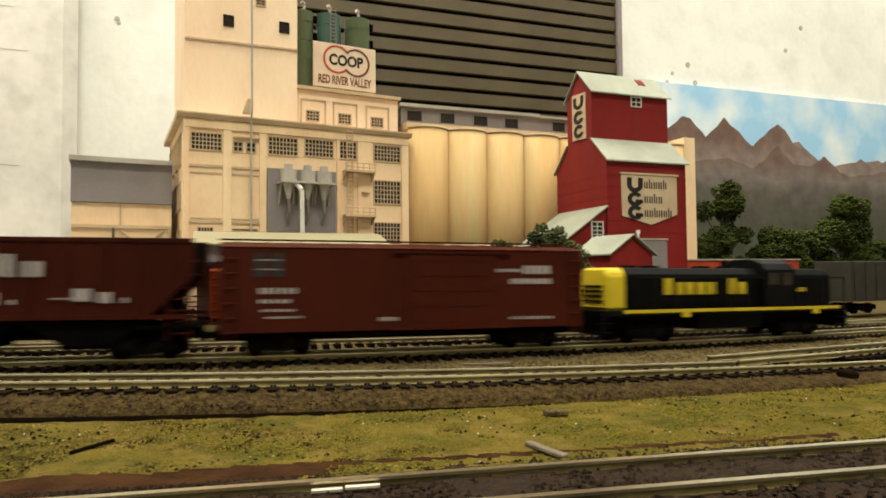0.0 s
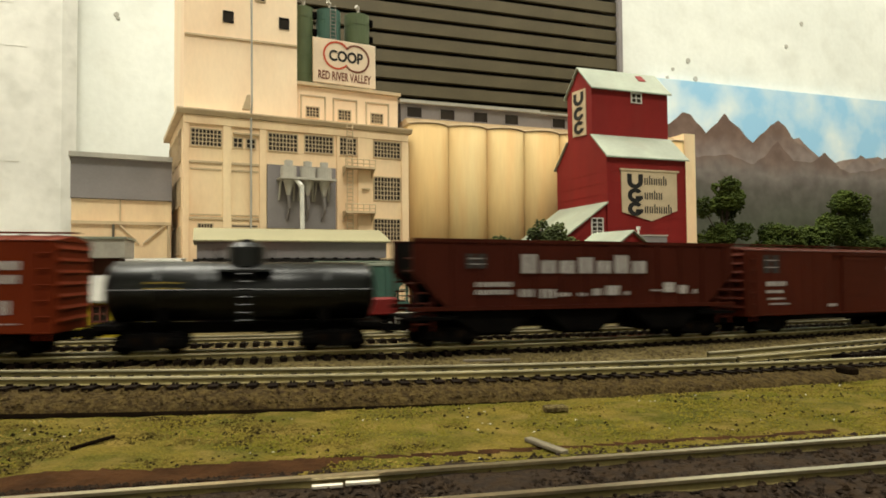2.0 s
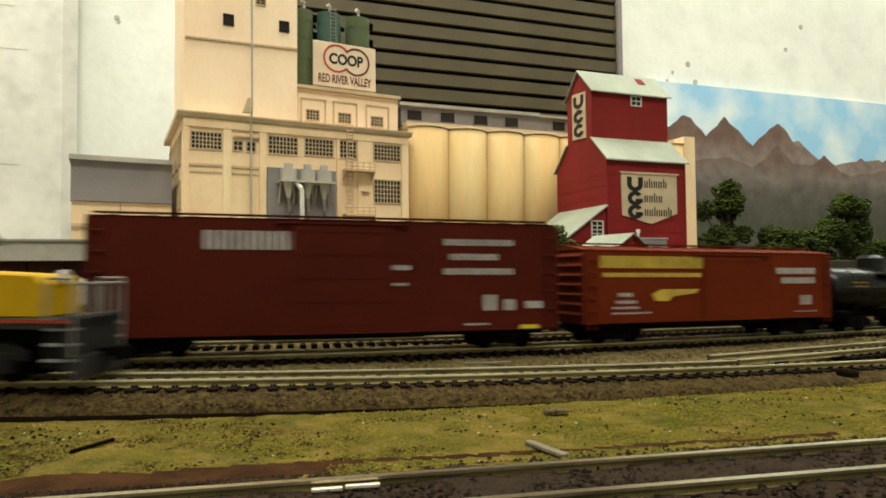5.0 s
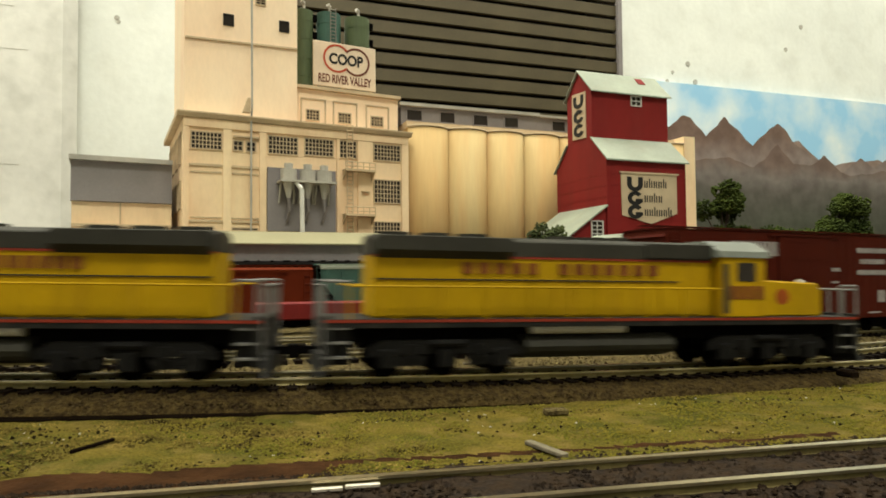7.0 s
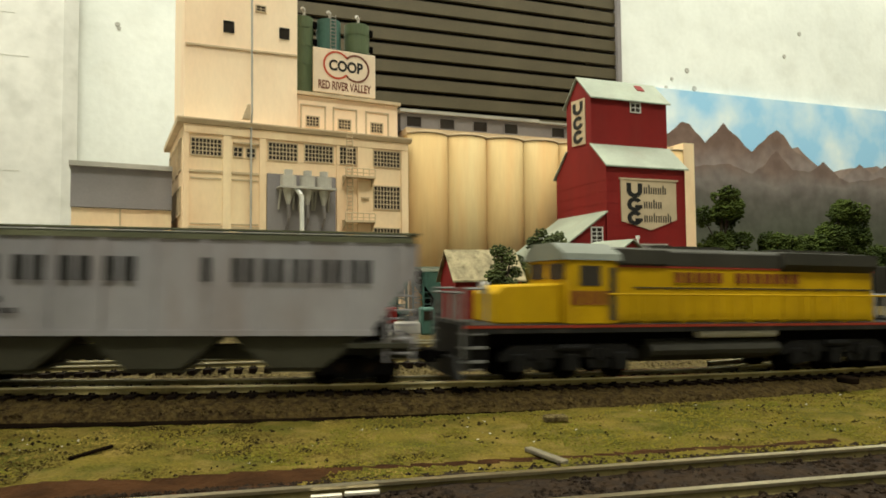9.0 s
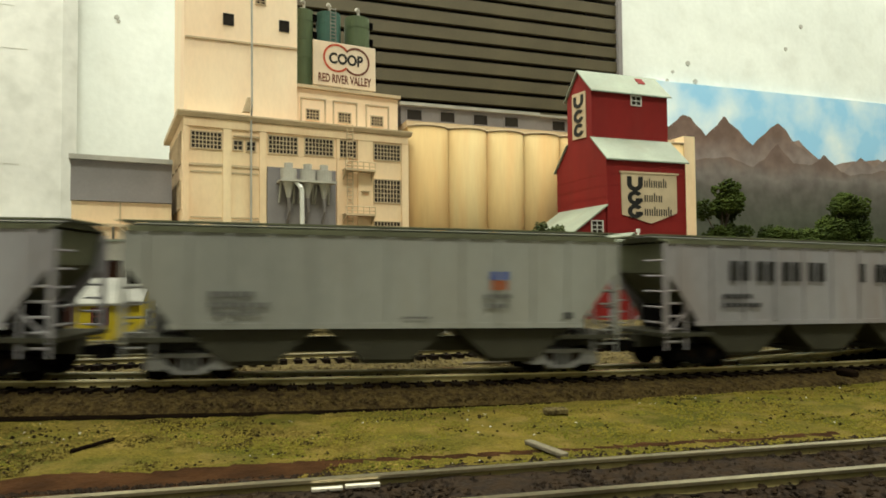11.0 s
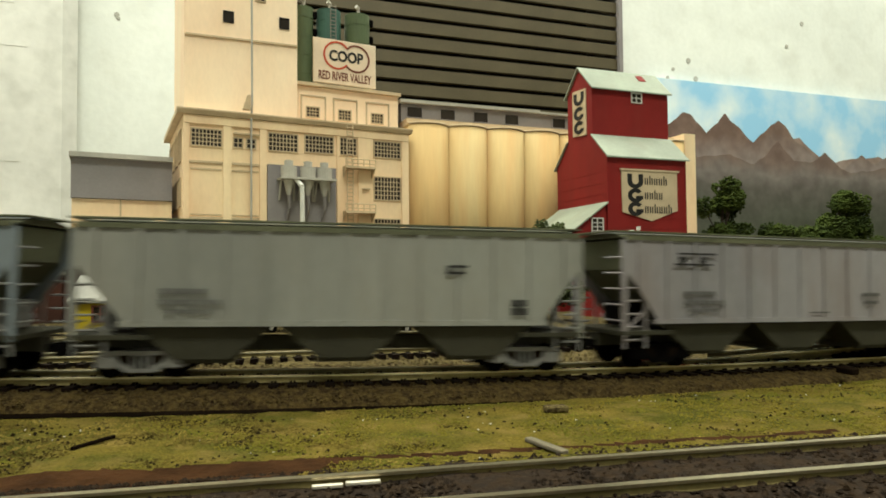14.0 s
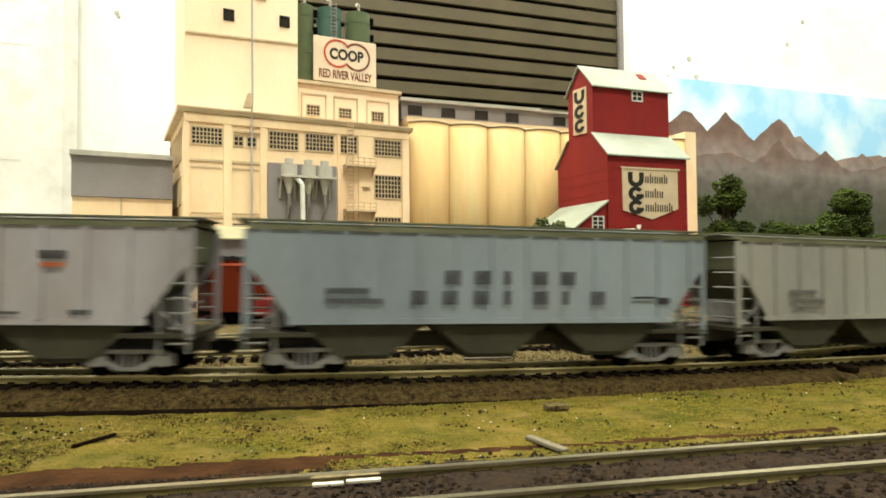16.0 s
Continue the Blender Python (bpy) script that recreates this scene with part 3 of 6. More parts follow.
track("front", -0.35, 0.45, 0.0034, "foreground track with worn rails on dark ballast", -0.09, 0.12)
track("main", -1.5, 1.5, 0.0034, "main line track with bright rails and dark ties", -0.16, 0.26)
track("passing", -1.5, 1.5, 0.0034, "second track with worn rails and dark ties", -0.2, 0.34)
track("crossover", 0.068, 0.5, 0.0034, "diverging track of the turnout", 0.10, 0.30)
track("siding", -0.6, 0.7, 0.0034, "yard siding track with worn rails", -0.2, 0.36)


# ---------- rolling stock: x ahead, y across (the camera's side is negative), z up from the rail ----------
HW = 0.0098


def wheelset(bm, x, r=0.0028):
    for y in (-0.0045, 0.0045):
        rod(bm, (x, y - 0.0008, r), (x, y + 0.0008, r), r, 14)
    rod(bm, (x, -0.0045, r), (x, 0.0045, r), 0.0006, 6)


def truck(parent, x, material=None, axles=(-0.0054, 0.0054), r=0.0027):
    material = material or STEEL
    lo, hi = axles[0] - 0.002, axles[-1] + 0.002
    bm = bmesh.new()
    box(bm, -0.002, 0.002, -0.0065, 0.0065, 0.003, 0.005)
    t = part("truck", bm, material, parent, at=pose(x, 0, 0))
    for y in (-0.0068, 0.0068):
        bm = bmesh.new()
        prism(bm, [(lo, 0.0022), (lo, 0.0042), (lo + 0.0028, 0.0050), (hi - 0.0028, 0.0050), (hi, 0.0042), (hi, 0.0022), (hi - 0.003, 0.0026), (0.0024, 0.0013), (-0.0024, 0.0013), (lo + 0.003, 0.0026)], 1, y - 0.0007, y + 0.0007)
        sf = part("side_frame", bm, material, t)
        # dark inserts on the solid frame paint the shade of its two openings
        for g in (-1, 1):
            bm = bmesh.new()
            hole = [(g * 0.0017, 0.0043), (g * 0.0040, 0.0043), (g * 0.0034, 0.0031), (g * 0.0017, 0.0023)]
            prism(bm, hole, 1, *sorted((y + math.copysign(0.00072, y), y + math.copysign(0.00060, y))))
            part("frame_opening", bm, SHADEBLACK, sf)
        for a in axles:
            boxp("axle_box", (a - 0.0011, a + 0.0011, y - 0.0012, y + 0.0012, 0.0020, 0.0040), material, t, bevel=0.0002)
        bm = bmesh.new()
        for k in (-0.001, 0.0, 0.001):
            rod(bm, (k, y + math.copysign(0.0005, y), 0.0020), (k, y + math.copysign(0.0005, y), 0.0042), 0.0004, 6)
        part("spring_set", bm, STEEL, t)
    for a in axles:
        bm = bmesh.new()
        wheelset(bm, a, r)
        part("wheelset", bm, STEEL, t)


def coupler(parent, x, s):
    bm = bmesh.new()
    box(bm, min(x, x + s * 0.004), max(x, x + s * 0.004), -0.0008, 0.0008, 0.0042, 0.0056)
    box(bm, x + s * 0.004 - 0.0011, x + s * 0.004 + 0.0011, -0.0015, 0.0015, 0.0036, 0.0060)
    part("coupler", bm, STEEL, parent)


def ladder(bm, x, y, z0, z1, w=0.0024, n=6, r=0.00022, along_x=True):
    for k in (-w / 2, w / 2):
        a, b = ((x + k, y, z0), (x + k, y, z1)) if along_x else ((x, y + k, z0), (x, y + k, z1))
        rod(bm, a, b, r, 5)
    for i in range(n):
        z = z0 + (z1 - z0) * (i + 0.5) / n
        a, b = ((x - w / 2, y, z), (x + w / 2, y, z)) if along_x else ((x, y - w / 2, z), (x, y + w / 2, z))
        rod(bm, a, b, r, 5)


def boxcar(name, label, length, sill, eave, ridge, paint, door, marks, roof=None, ribs=9, m=None, skirt=0.0):
    c = thing(name, label, "freight car", m)
    h = length / 2
    bm = bmesh.new()
    box(bm, -h, h, -HW, HW, sill, eave)
    part("body", bm, paint, c, bevel=0.0002)
    bm = bmesh.new()
    prism(bm, [(-HW - 0.0003, eave), (-HW * 0.5, eave + (ridge - eave) * 0.55), (0, ridge), (HW * 0.5, eave + (ridge - eave) * 0.55), (HW + 0.0003, eave)], 0, -h - 0.0003, h + 0.0003)
    rf = part("roof", bm, roof or paint, c)
    for i in range(13):
        x = -h + (i + 0.5) * length / 13
        bm = bmesh.new()
        prism(bm, [(-HW - 0.0004, eave + 0.0001), (0, ridge + 0.0003), (HW + 0.0004, eave + 0.0001)], 0, x - 0.0003, x + 0.0003)
        part("roof_rib", bm, roof or paint, rf)
    bm = bmesh.new()
    for y in (-0.0012, 0, 0.0012):
        box(bm, -h - 0.0006, h + 0.0006, y - 0.0005, y + 0.0005, ridge + 0.0005, ridge + 0.0008)
    part("roof_walk", bm, roof or paint, c)
    d0, d1 = door
    for i in range(ribs * 2 + 1):
        x = -h + i * length / (ribs * 2)
        if d0 - 0.001 < x < d1 + 0.001:
            continue
        for y in (-HW, HW):
            boxp("side_seam", (x - 0.00014, x + 0.00014, y - 0.00008, y + 0.00008, sill + 0.0004, eave - 0.0006), paint, c)
    for y in (-1, 1):
        bm = bmesh.new()
        box(bm, d0, d1, *sorted((y * HW, y * (HW + 0.00055))), sill + 0.0006, eave - 0.0012)
        dd = part("door", bm, paint, c)
        for k in range(5):
            z = sill + 0.002 + k * (eave - sill - 0.005) / 4
            boxp("door_rib", (d0 + 0.0006, d1 - 0.0006, *sorted((y * (HW + 0.0004), y * (HW + 0.00066))), z, z + 0.0002), paint, dd)
        bm = bmesh.new()
        box(bm, d0 - 0.004, d1 + 0.004, *sorted((y * HW, y * (HW + 0.0009))), eave - 0.0011, eave - 0.0006)
        part("door_track", bm, paint, c)
        bm = bmesh.new()
        box(bm, d0 - 0.004, d1 + 0.004, *sorted((y * HW, y * (HW + 0.0008))), sill + 0.0001, sill + 0.0005)
        part("door_track", bm, paint, c)
    # corrugated ends, ladders
    for s in (-1, 1):
        bm = bmesh.new()
        zig = [(s * (h - 0.0002), sill + 0.0010)]
        for k in range(7):
            z = sill + 0.002 + k * (eave - sill - 0.003) / 6.5
            zig += [(s * (h + 0.0001), z), (s * (h + 0.0007), z + 0.0006), (s * (h + 0.0001), z + 0.0013)]
        zig.append((s * (h - 0.0002), eave - 0.0004))
        prism(bm, zig, 1, -HW * 0.9, HW * 0.9)
        part("corrugated_end", bm, paint, c)
        for y in (-HW - 0.0005, HW + 0.0005):
            bm = bmesh.new()
            ladder(bm, s * (h - 0.0022), y, sill - 0.0015, eave - 0.001)
            part("ladder", bm, paint, c)
        coupler(c, s * h, s)
        truck(c, s * (h - 0.0135))
    bm = bmesh.new()
    box(bm, -h, h, -0.0014, 0.0014, 0.0035, sill + 0.0001)
    prism(bm, [(-h * 0.55, sill), (h * 0.55, sill), (h * 0.35, sill - 0.0012 - skirt), (-h * 0.35, sill - 0.0012 - skirt)], 1, -HW + 0.0005, HW - 0.0005)
    rod(bm, (-0.008, 0.003, 0.0045), (0.002, 0.003, 0.0045), 0.0012, 8)
    part("underframe", bm, STEEL if not skirt else paint, c)
    for nm, material, build in marks:
        bm = bmesh.new()
        build(bm, -HW - 0.0001)
        tagged(part(nm, bm, material, c), kind="stuff")
    return c


def blocks(rows):
    """rows: (x0, z0, n, w, gap, h); plain blocks where the lettering stands."""
    def build(bm, y):
        for x0, z0, n, w, g, h in rows:
            bars(bm, x0, z0, n, w, g, h, y)
    return build


def santa_fe_boxcar():
    return boxcar("boxcar", "oxide-brown fifty-foot boxcar with faded white lettering", 0.0925, 0.0058, 0.0260, 0.0275, BOXRED, (-0.002, 0.0215), [
        ("emblem", LETB, blocks([(-0.0388, 0.0190, 1, 0.0068, 0, 0.0056)])),
        ("emblem_cross", LETW, blocks([(-0.0384, 0.0206, 1, 0.0060, 0, 0.0003), (-0.0384, 0.0228, 1, 0.0060, 0, 0.0003)])),
        ("lettering", LETW, blocks([(-0.0375, 0.0150, 6, 0.0010, 0.0005, 0.0014), (-0.0375, 0.0128, 5, 0.0010, 0.0005, 0.0009), (-0.037, 0.0108, 5, 0.001, 0.0006, 0.0006), (-0.036, 0.0092, 8, 0.0007, 0.0004, 0.0005), (-0.009, 0.0082, 4, 0.0008, 0.0004, 0.0009)])),
        ("lettering", LETW, blocks([(0.018, 0.0203, 9, 0.0008, 0.0004, 0.0008), (0.0292, 0.0198, 5, 0.0012, 0.0004, 0.0022), (0.0255, 0.0172, 7, 0.0013, 0.0004, 0.0014), (0.0255, 0.0080, 8, 0.0009, 0.0007, 0.0007)]))])


def southern_pacific_boxcar():
    return boxcar("boxcar", "red fifty-foot boxcar with yellow panels and white lettering", 0.0944, 0.0058, 0.0262, 0.0277, SPRED, (-0.006, 0.0165), [
        ("yellow_panel", LETY, blocks([(-0.042, 0.0212, 7, 0.0022, 0.0002, 0.0034), (-0.0252, 0.0212, 8, 0.0023, 0.0002, 0.0034), (-0.041, 0.0187, 15, 0.0019, 0.0004, 0.0012)])),
        ("yellow_arrow", LETY, lambda bm, y: prism(bm, [(-0.0235, 0.0120), (-0.019, 0.0118), (-0.017, 0.0132), (-0.009, 0.0140), (-0.0075, 0.0152), (-0.0215, 0.0152), (-0.0245, 0.0138)], 1, y - 0.0001, y)),
        ("lettering", LETW, blocks([(0.0235, 0.0197, 8, 0.0018, 0.0003, 0.0019), (0.0255, 0.0167, 7, 0.0017, 0.0004, 0.0019)])),
        ("lettering", LETW, blocks([(-0.036, 0.0132, 3, 0.0012, 0.0004, 0.0011), (-0.0368, 0.0113, 5, 0.001, 0.0004, 0.0009), (-0.038, 0.0098, 7, 0.0009, 0.0004, 0.0007), (-0.038, 0.0084, 11, 0.0008, 0.0004, 0.0005), (0.0008, 0.0140, 4, 0.0009, 0.0004, 0.0006), (0.0335, 0.0100, 4, 0.0008, 0.0005, 0.0030), (0.0305, 0.0078, 10, 0.0006, 0.0004, 0.0003)]))])


def hi_cube_boxcar():
    return boxcar("tall_boxcar", "tall maroon high-cube boxcar with white lettering", 0.113, 0.0050, 0.0326, 0.0334, HIRED, (-0.012, 0.012), [
        ("lettering", LETW, blocks([(0.0255, 0.0268, 9, 0.0017, 0.0004, 0.0016), (0.0270, 0.0231, 6, 0.0018, 0.0004, 0.0016), (0.0255, 0.0194, 9, 0.0017, 0.0004, 0.0016)])),
        ("lettering", LETW, blocks([(-0.032, 0.0252, 8, 0.0026, 0.0007, 0.0044)])),
        ("lettering", LETW, blocks([(-0.005, 0.0200, 5, 0.0012, 0.0004, 0.0020), (0.0085, 0.0205, 6, 0.0011, 0.0003, 0.0012), (-0.003, 0.0178, 4, 0.001, 0.0003, 0.0008), (0.011, 0.0166, 4, 0.001, 0.0003, 0.0007), (0.036, 0.0102, 2, 0.0014, 0.0006, 0.0040), (0.0415, 0.0102, 3, 0.0008, 0.0003, 0.0028), (0.0475, 0.0107, 3, 0.0014, 0.0002, 0.0018), (0.031, 0.0065, 5, 0.001, 0.0003, 0.0005)])),
        ("yellow_tag", LYEL, blocks([(0.046, 0.0054, 1, 0.005, 0, 0.0010)]))], ribs=14, skirt=0.0)


def hopper(name, label, length, sill, eave, paint, bays, marks, covered=True, edge=None, gear=None, ribs=12, slope=0.0062, chute=None, cut=0.70, cage=0.0):
    c = thing(name, label, "freight car")
    h = length / 2
    he = h + cage     # end platforms stand out past the body
    zt = sill + (eave - sill) * cut
    bm = bmesh.new()
    # side sheets: cut away below at both ends
    out = [(-h, eave), (-h, zt), (-h + slope, sill), (h - slope, sill), (h, zt), (h, eave)]
    for y in (-1, 1):
        prism(bm, out, 1, *sorted((y * (HW - 0.0006), y * HW)))
    part("side_sheet", bm, paint, c)
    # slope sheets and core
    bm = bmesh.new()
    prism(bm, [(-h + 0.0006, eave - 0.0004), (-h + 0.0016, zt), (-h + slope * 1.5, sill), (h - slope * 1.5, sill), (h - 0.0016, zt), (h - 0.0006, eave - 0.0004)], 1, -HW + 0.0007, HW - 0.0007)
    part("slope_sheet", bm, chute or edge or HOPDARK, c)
    # top chord, side sill
    for nm, z0, z1, w in (("top_chord", eave - 0.0006, eave + 0.0003, 0.0004), ("side_sill", sill - 0.0003, sill + 0.0007, 0.0003)):
        bm = bmesh.new()
        for y in (-1, 1):
            e = h if nm == "top_chord" else h - slope + 0.001 if cage else h + 0.0005
            box(bm, -e, e, *sorted((y * (HW - 0.0006), y * (HW + w))), z0, z1)
        part(nm, bm, edge or paint if nm == "top_chord" else paint, c)
    if covered:
        bm = bmesh.new()
        prism(bm, [(-HW, eave), (-HW * 0.45, eave + 0.0011), (HW * 0.45, eave + 0.0011), (HW, eave)], 0, -h, h)
        part("roof", bm, edge or paint, c)
        bm = bmesh.new()
        for y in (-0.0062, 0.0062):
            box(bm, -he - 0.0006, he + 0.0006, y - 0.0012, y + 0.0012, eave + 0.0012, eave + 0.0015)
        for s in (-1, 1):
            box(bm, s * he - 0.0012, s * he + 0.0006, -0.0072, 0.0072, eave + 0.0012, eave + 0.0015)
        part("roof_walk", bm, edge or paint, c)
        for i in range(8):
            bm = bmesh.new()
            x = -h + (i + 0.5) * length / 8
            box(bm, x - 0.0042, x + 0.0042, -0.0026, 0.0026, eave + 0.0011, eave + 0.0017)
            part("hatch", bm, paint, c)
    else:
        bm = bmesh.new()
        prism(bm, [(-h + 0.001, eave - 0.0012), (-h * 0.6, eave + 0.0004), (h * 0.5, eave + 0.0002), (h - 0.001, eave - 0.0012)], 1, -HW + 0.0008, HW - 0.0008)
        part("load", bm, STEEL, c)
    for i in range(ribs + 1):
        x = -h + 0.003 + i * (length - 0.006) / ribs
        low = sill + 0.0006 if abs(x) < h - slope else zt - (zt - sill) * (h - abs(x)) / slope + 0.0002
        bm = bmesh.new()
        for y in (-1, 1):
            box(bm, x - 0.00045, x + 0.00045, *sorted((y * HW, y * (HW + 0.00045))), low, eave - 0.0006)
        part("rib", bm, paint, c)
    span = 2 * he - 0.0184
    for i in range(bays):
        x = -span / 2 + (i + 0.5) * span / bays
        w = span / bays / 2
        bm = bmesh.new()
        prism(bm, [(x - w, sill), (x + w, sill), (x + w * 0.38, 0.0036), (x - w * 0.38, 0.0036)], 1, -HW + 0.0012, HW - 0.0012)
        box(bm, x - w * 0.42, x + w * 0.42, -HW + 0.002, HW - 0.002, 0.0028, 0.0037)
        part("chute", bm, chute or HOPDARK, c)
    bm = bmesh.new()
    box(bm, -he - 0.0008, he + 0.0008, -0.0016, 0.0016, 0.0044, 0.0070)
    for s in (-1, 1):
        box(bm, *sorted((s * (h - 0.012), s * (he + 0.0006))), -HW, HW, 0.0072, 0.0080)
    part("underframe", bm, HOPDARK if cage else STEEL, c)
    for s in (-1, 1):
        bm = bmesh.new()
        for y in (-HW + 0.0005, HW - 0.0005):
            for x in (s * (he - 0.0006), s * (he - 0.0055)):
                rod(bm, (x, y, 0.0045), (x, y, eave - 0.001 if x == s * (he - 0.0006) else sill + 0.008), 0.0003, 5)
            for k in range(5):
                z = 0.0062 + k * 0.0026
                rod(bm, (s * (he - 0.0006), y, z), (s * (he - 0.004), y, z), 0.00024, 5)
        for k in range(5):
            z = 0.010 + k * 0.0032
            rod(bm, (s * (he - 0.0002), -HW, z), (s * (he - 0.0002), -0.003, z), 0.00024, 5)
        rod(bm, (s * (he - 0.001), -HW + 0.001, 0.0078), (s * (h - 0.010), -HW + 0.002, sill + 0.006), 0.0003, 5)
        part("end_ladder", bm, gear or paint, c)
        if covered:
            for y in (-HW + 0.0004, HW - 0.0004):
                boxp("corner_post", (*sorted((s * (he - 0.0009), s * he)), y - 0.0004, y + 0.0004, 0.0070, eave - 0.0006), paint, c)
        bm = bmesh.new()
        box(bm, *sorted((s * (h - 0.008), s * (h - 0.004))), -0.004, 0.004, 0.0085, 0.0135)
        part("brake_gear", bm, gear or STEEL, c)
        coupler(c, s * he, s)
        truck(c, s * (he - 0.0110), gear)
    for nm, material, build in marks:
        bm = bmesh.new()
        build(bm, -HW - 0.0005)
        tagged(part(nm, bm, material, c), kind="stuff")
    return c


def tank_car():
    c = thing("tank_car", "glossy black tank car with a tall dome", "freight car")
    L, R, zc = 0.0591, 0.0072, 0.0146
    h = L / 2
    bm = bmesh.new()
    prof = [(-h - 0.0022, 0.0), (-h - 0.002, R * 0.45), (-h - 0.0012, R * 0.8), (-h, R), (h, R), (h + 0.0012, R * 0.8), (h + 0.002, R * 0.45), (h + 0.0022, 0.0)]
    rings = []
    for x, r in prof:
        rings.append([bm.verts.new((x, max(r, 1e-5) * math.cos(a), zc + max(r, 1e-5) * math.sin(a))) for a in np.linspace(0, 2 * math.pi, 33)[:-1]])
    for p, q in zip(rings, rings[1:]):
        for i in range(32):
            j = (i + 1) % 32
            bm.faces.new((p[i], p[j], q[j], q[i]))
    part("barrel", bm, TANKB, c, smooth=True)
    bm = bmesh.new()
    for x in (-h * 0.66, -h * 0.33, h * 0.33, h * 0.66):
        rod(bm, (x - 0.0003, 0, zc), (x + 0.0003, 0, zc), R + 0.00018, 32)
    part("band", bm, TANKB, c)
    bm = bmesh.new()
    rod(bm, (0, 0, zc + R - 0.001), (0, 0, zc + R + 0.0036), 0.0044, 24)
    rod(bm, (0, 0, zc + R + 0.0036), (0, 0, zc + R + 0.0048), 0.0044, 24, 0.0030)
    rod(bm, (0, 0, zc + R + 0.0048), (0, 0, zc + R + 0.0056), 0.0014, 12)
    part("dome", bm, TANKB, c)
    bm = bmesh.new()
    box(bm, -0.0065, 0.0065, -0.0088, 0.0088, zc + R - 0.0024, zc + R - 0.0019)
    for x in (-0.0062, 0.0062):
        rod(bm, (x, -0.0086, zc + R - 0.002), (x, -0.0086, zc + R + 0.003), 0.00022, 5)
    part("dome_platform", bm, TANKB, c)
    bm = bmesh.new()
    box(bm, -h - 0.003, h + 0.003, -0.0022, 0.0022, 0.0046, 0.0072)
    for s in (-1, 1):
        box(bm, *sorted((s * (h - 0.003), s * (h + 0.0035))), -HW, HW, 0.0062, 0.0072)
        prism(bm, [(-0.0055, 0.0070), (0.0055, 0.0070), (0.0068, zc), (-0.0068, zc)], 0, *sorted((s * (h - 0.010), s * (h - 0.012))))
    part("underframe", bm, STEEL, c)
    bm = bmesh.new()
    for y in (-R - 0.0010, R + 0.0010):
        rod(bm, (-h, y, zc + 0.0005), (h, y, zc + 0.0005), 0.00022, 5)
        for x in np.linspace(-h, h, 6):
            rod(bm, (x, y, zc + 0.0005), (x, y * 0.92, zc), 0.0002, 5)
    part("hand_rail", bm, TANKB, c)
    for y in (-1, 1):
        bm = bmesh.new()
        ladder(bm, 0, y * (R + 0.0012), 0.007, zc + R - 0.002, 0.003, 7)
        part("ladder", bm, TANKB, c)
    bm = bmesh.new()
    bars(bm, -0.022, 0.0166, 6, 0.0007, 0.0007, 0.0003, -R * 0.97 - 0.0001)
    bars(bm, -0.022, 0.0152, 6, 0.0007, 0.0007, 0.0004, -R - 0.0002)
    tagged(part("lettering", bm, LETY, c), kind="stuff")
    for s in (-1, 1):
        coupler(c, s * (h + 0.0025), s)
        truck(c, s * (h - 0.0085))
    return c


def handrails(bm, x0, x1, y, z0, z1, posts):
    rod(bm, (x0, y, z1), (x1, y, z1), 0.00022, 5)
    for i in range(posts):
        x = x0 + (x1 - x0) * i / (posts - 1)
        rod(bm, (x, y, z0), (x, y, z1), 0.00022, 5)


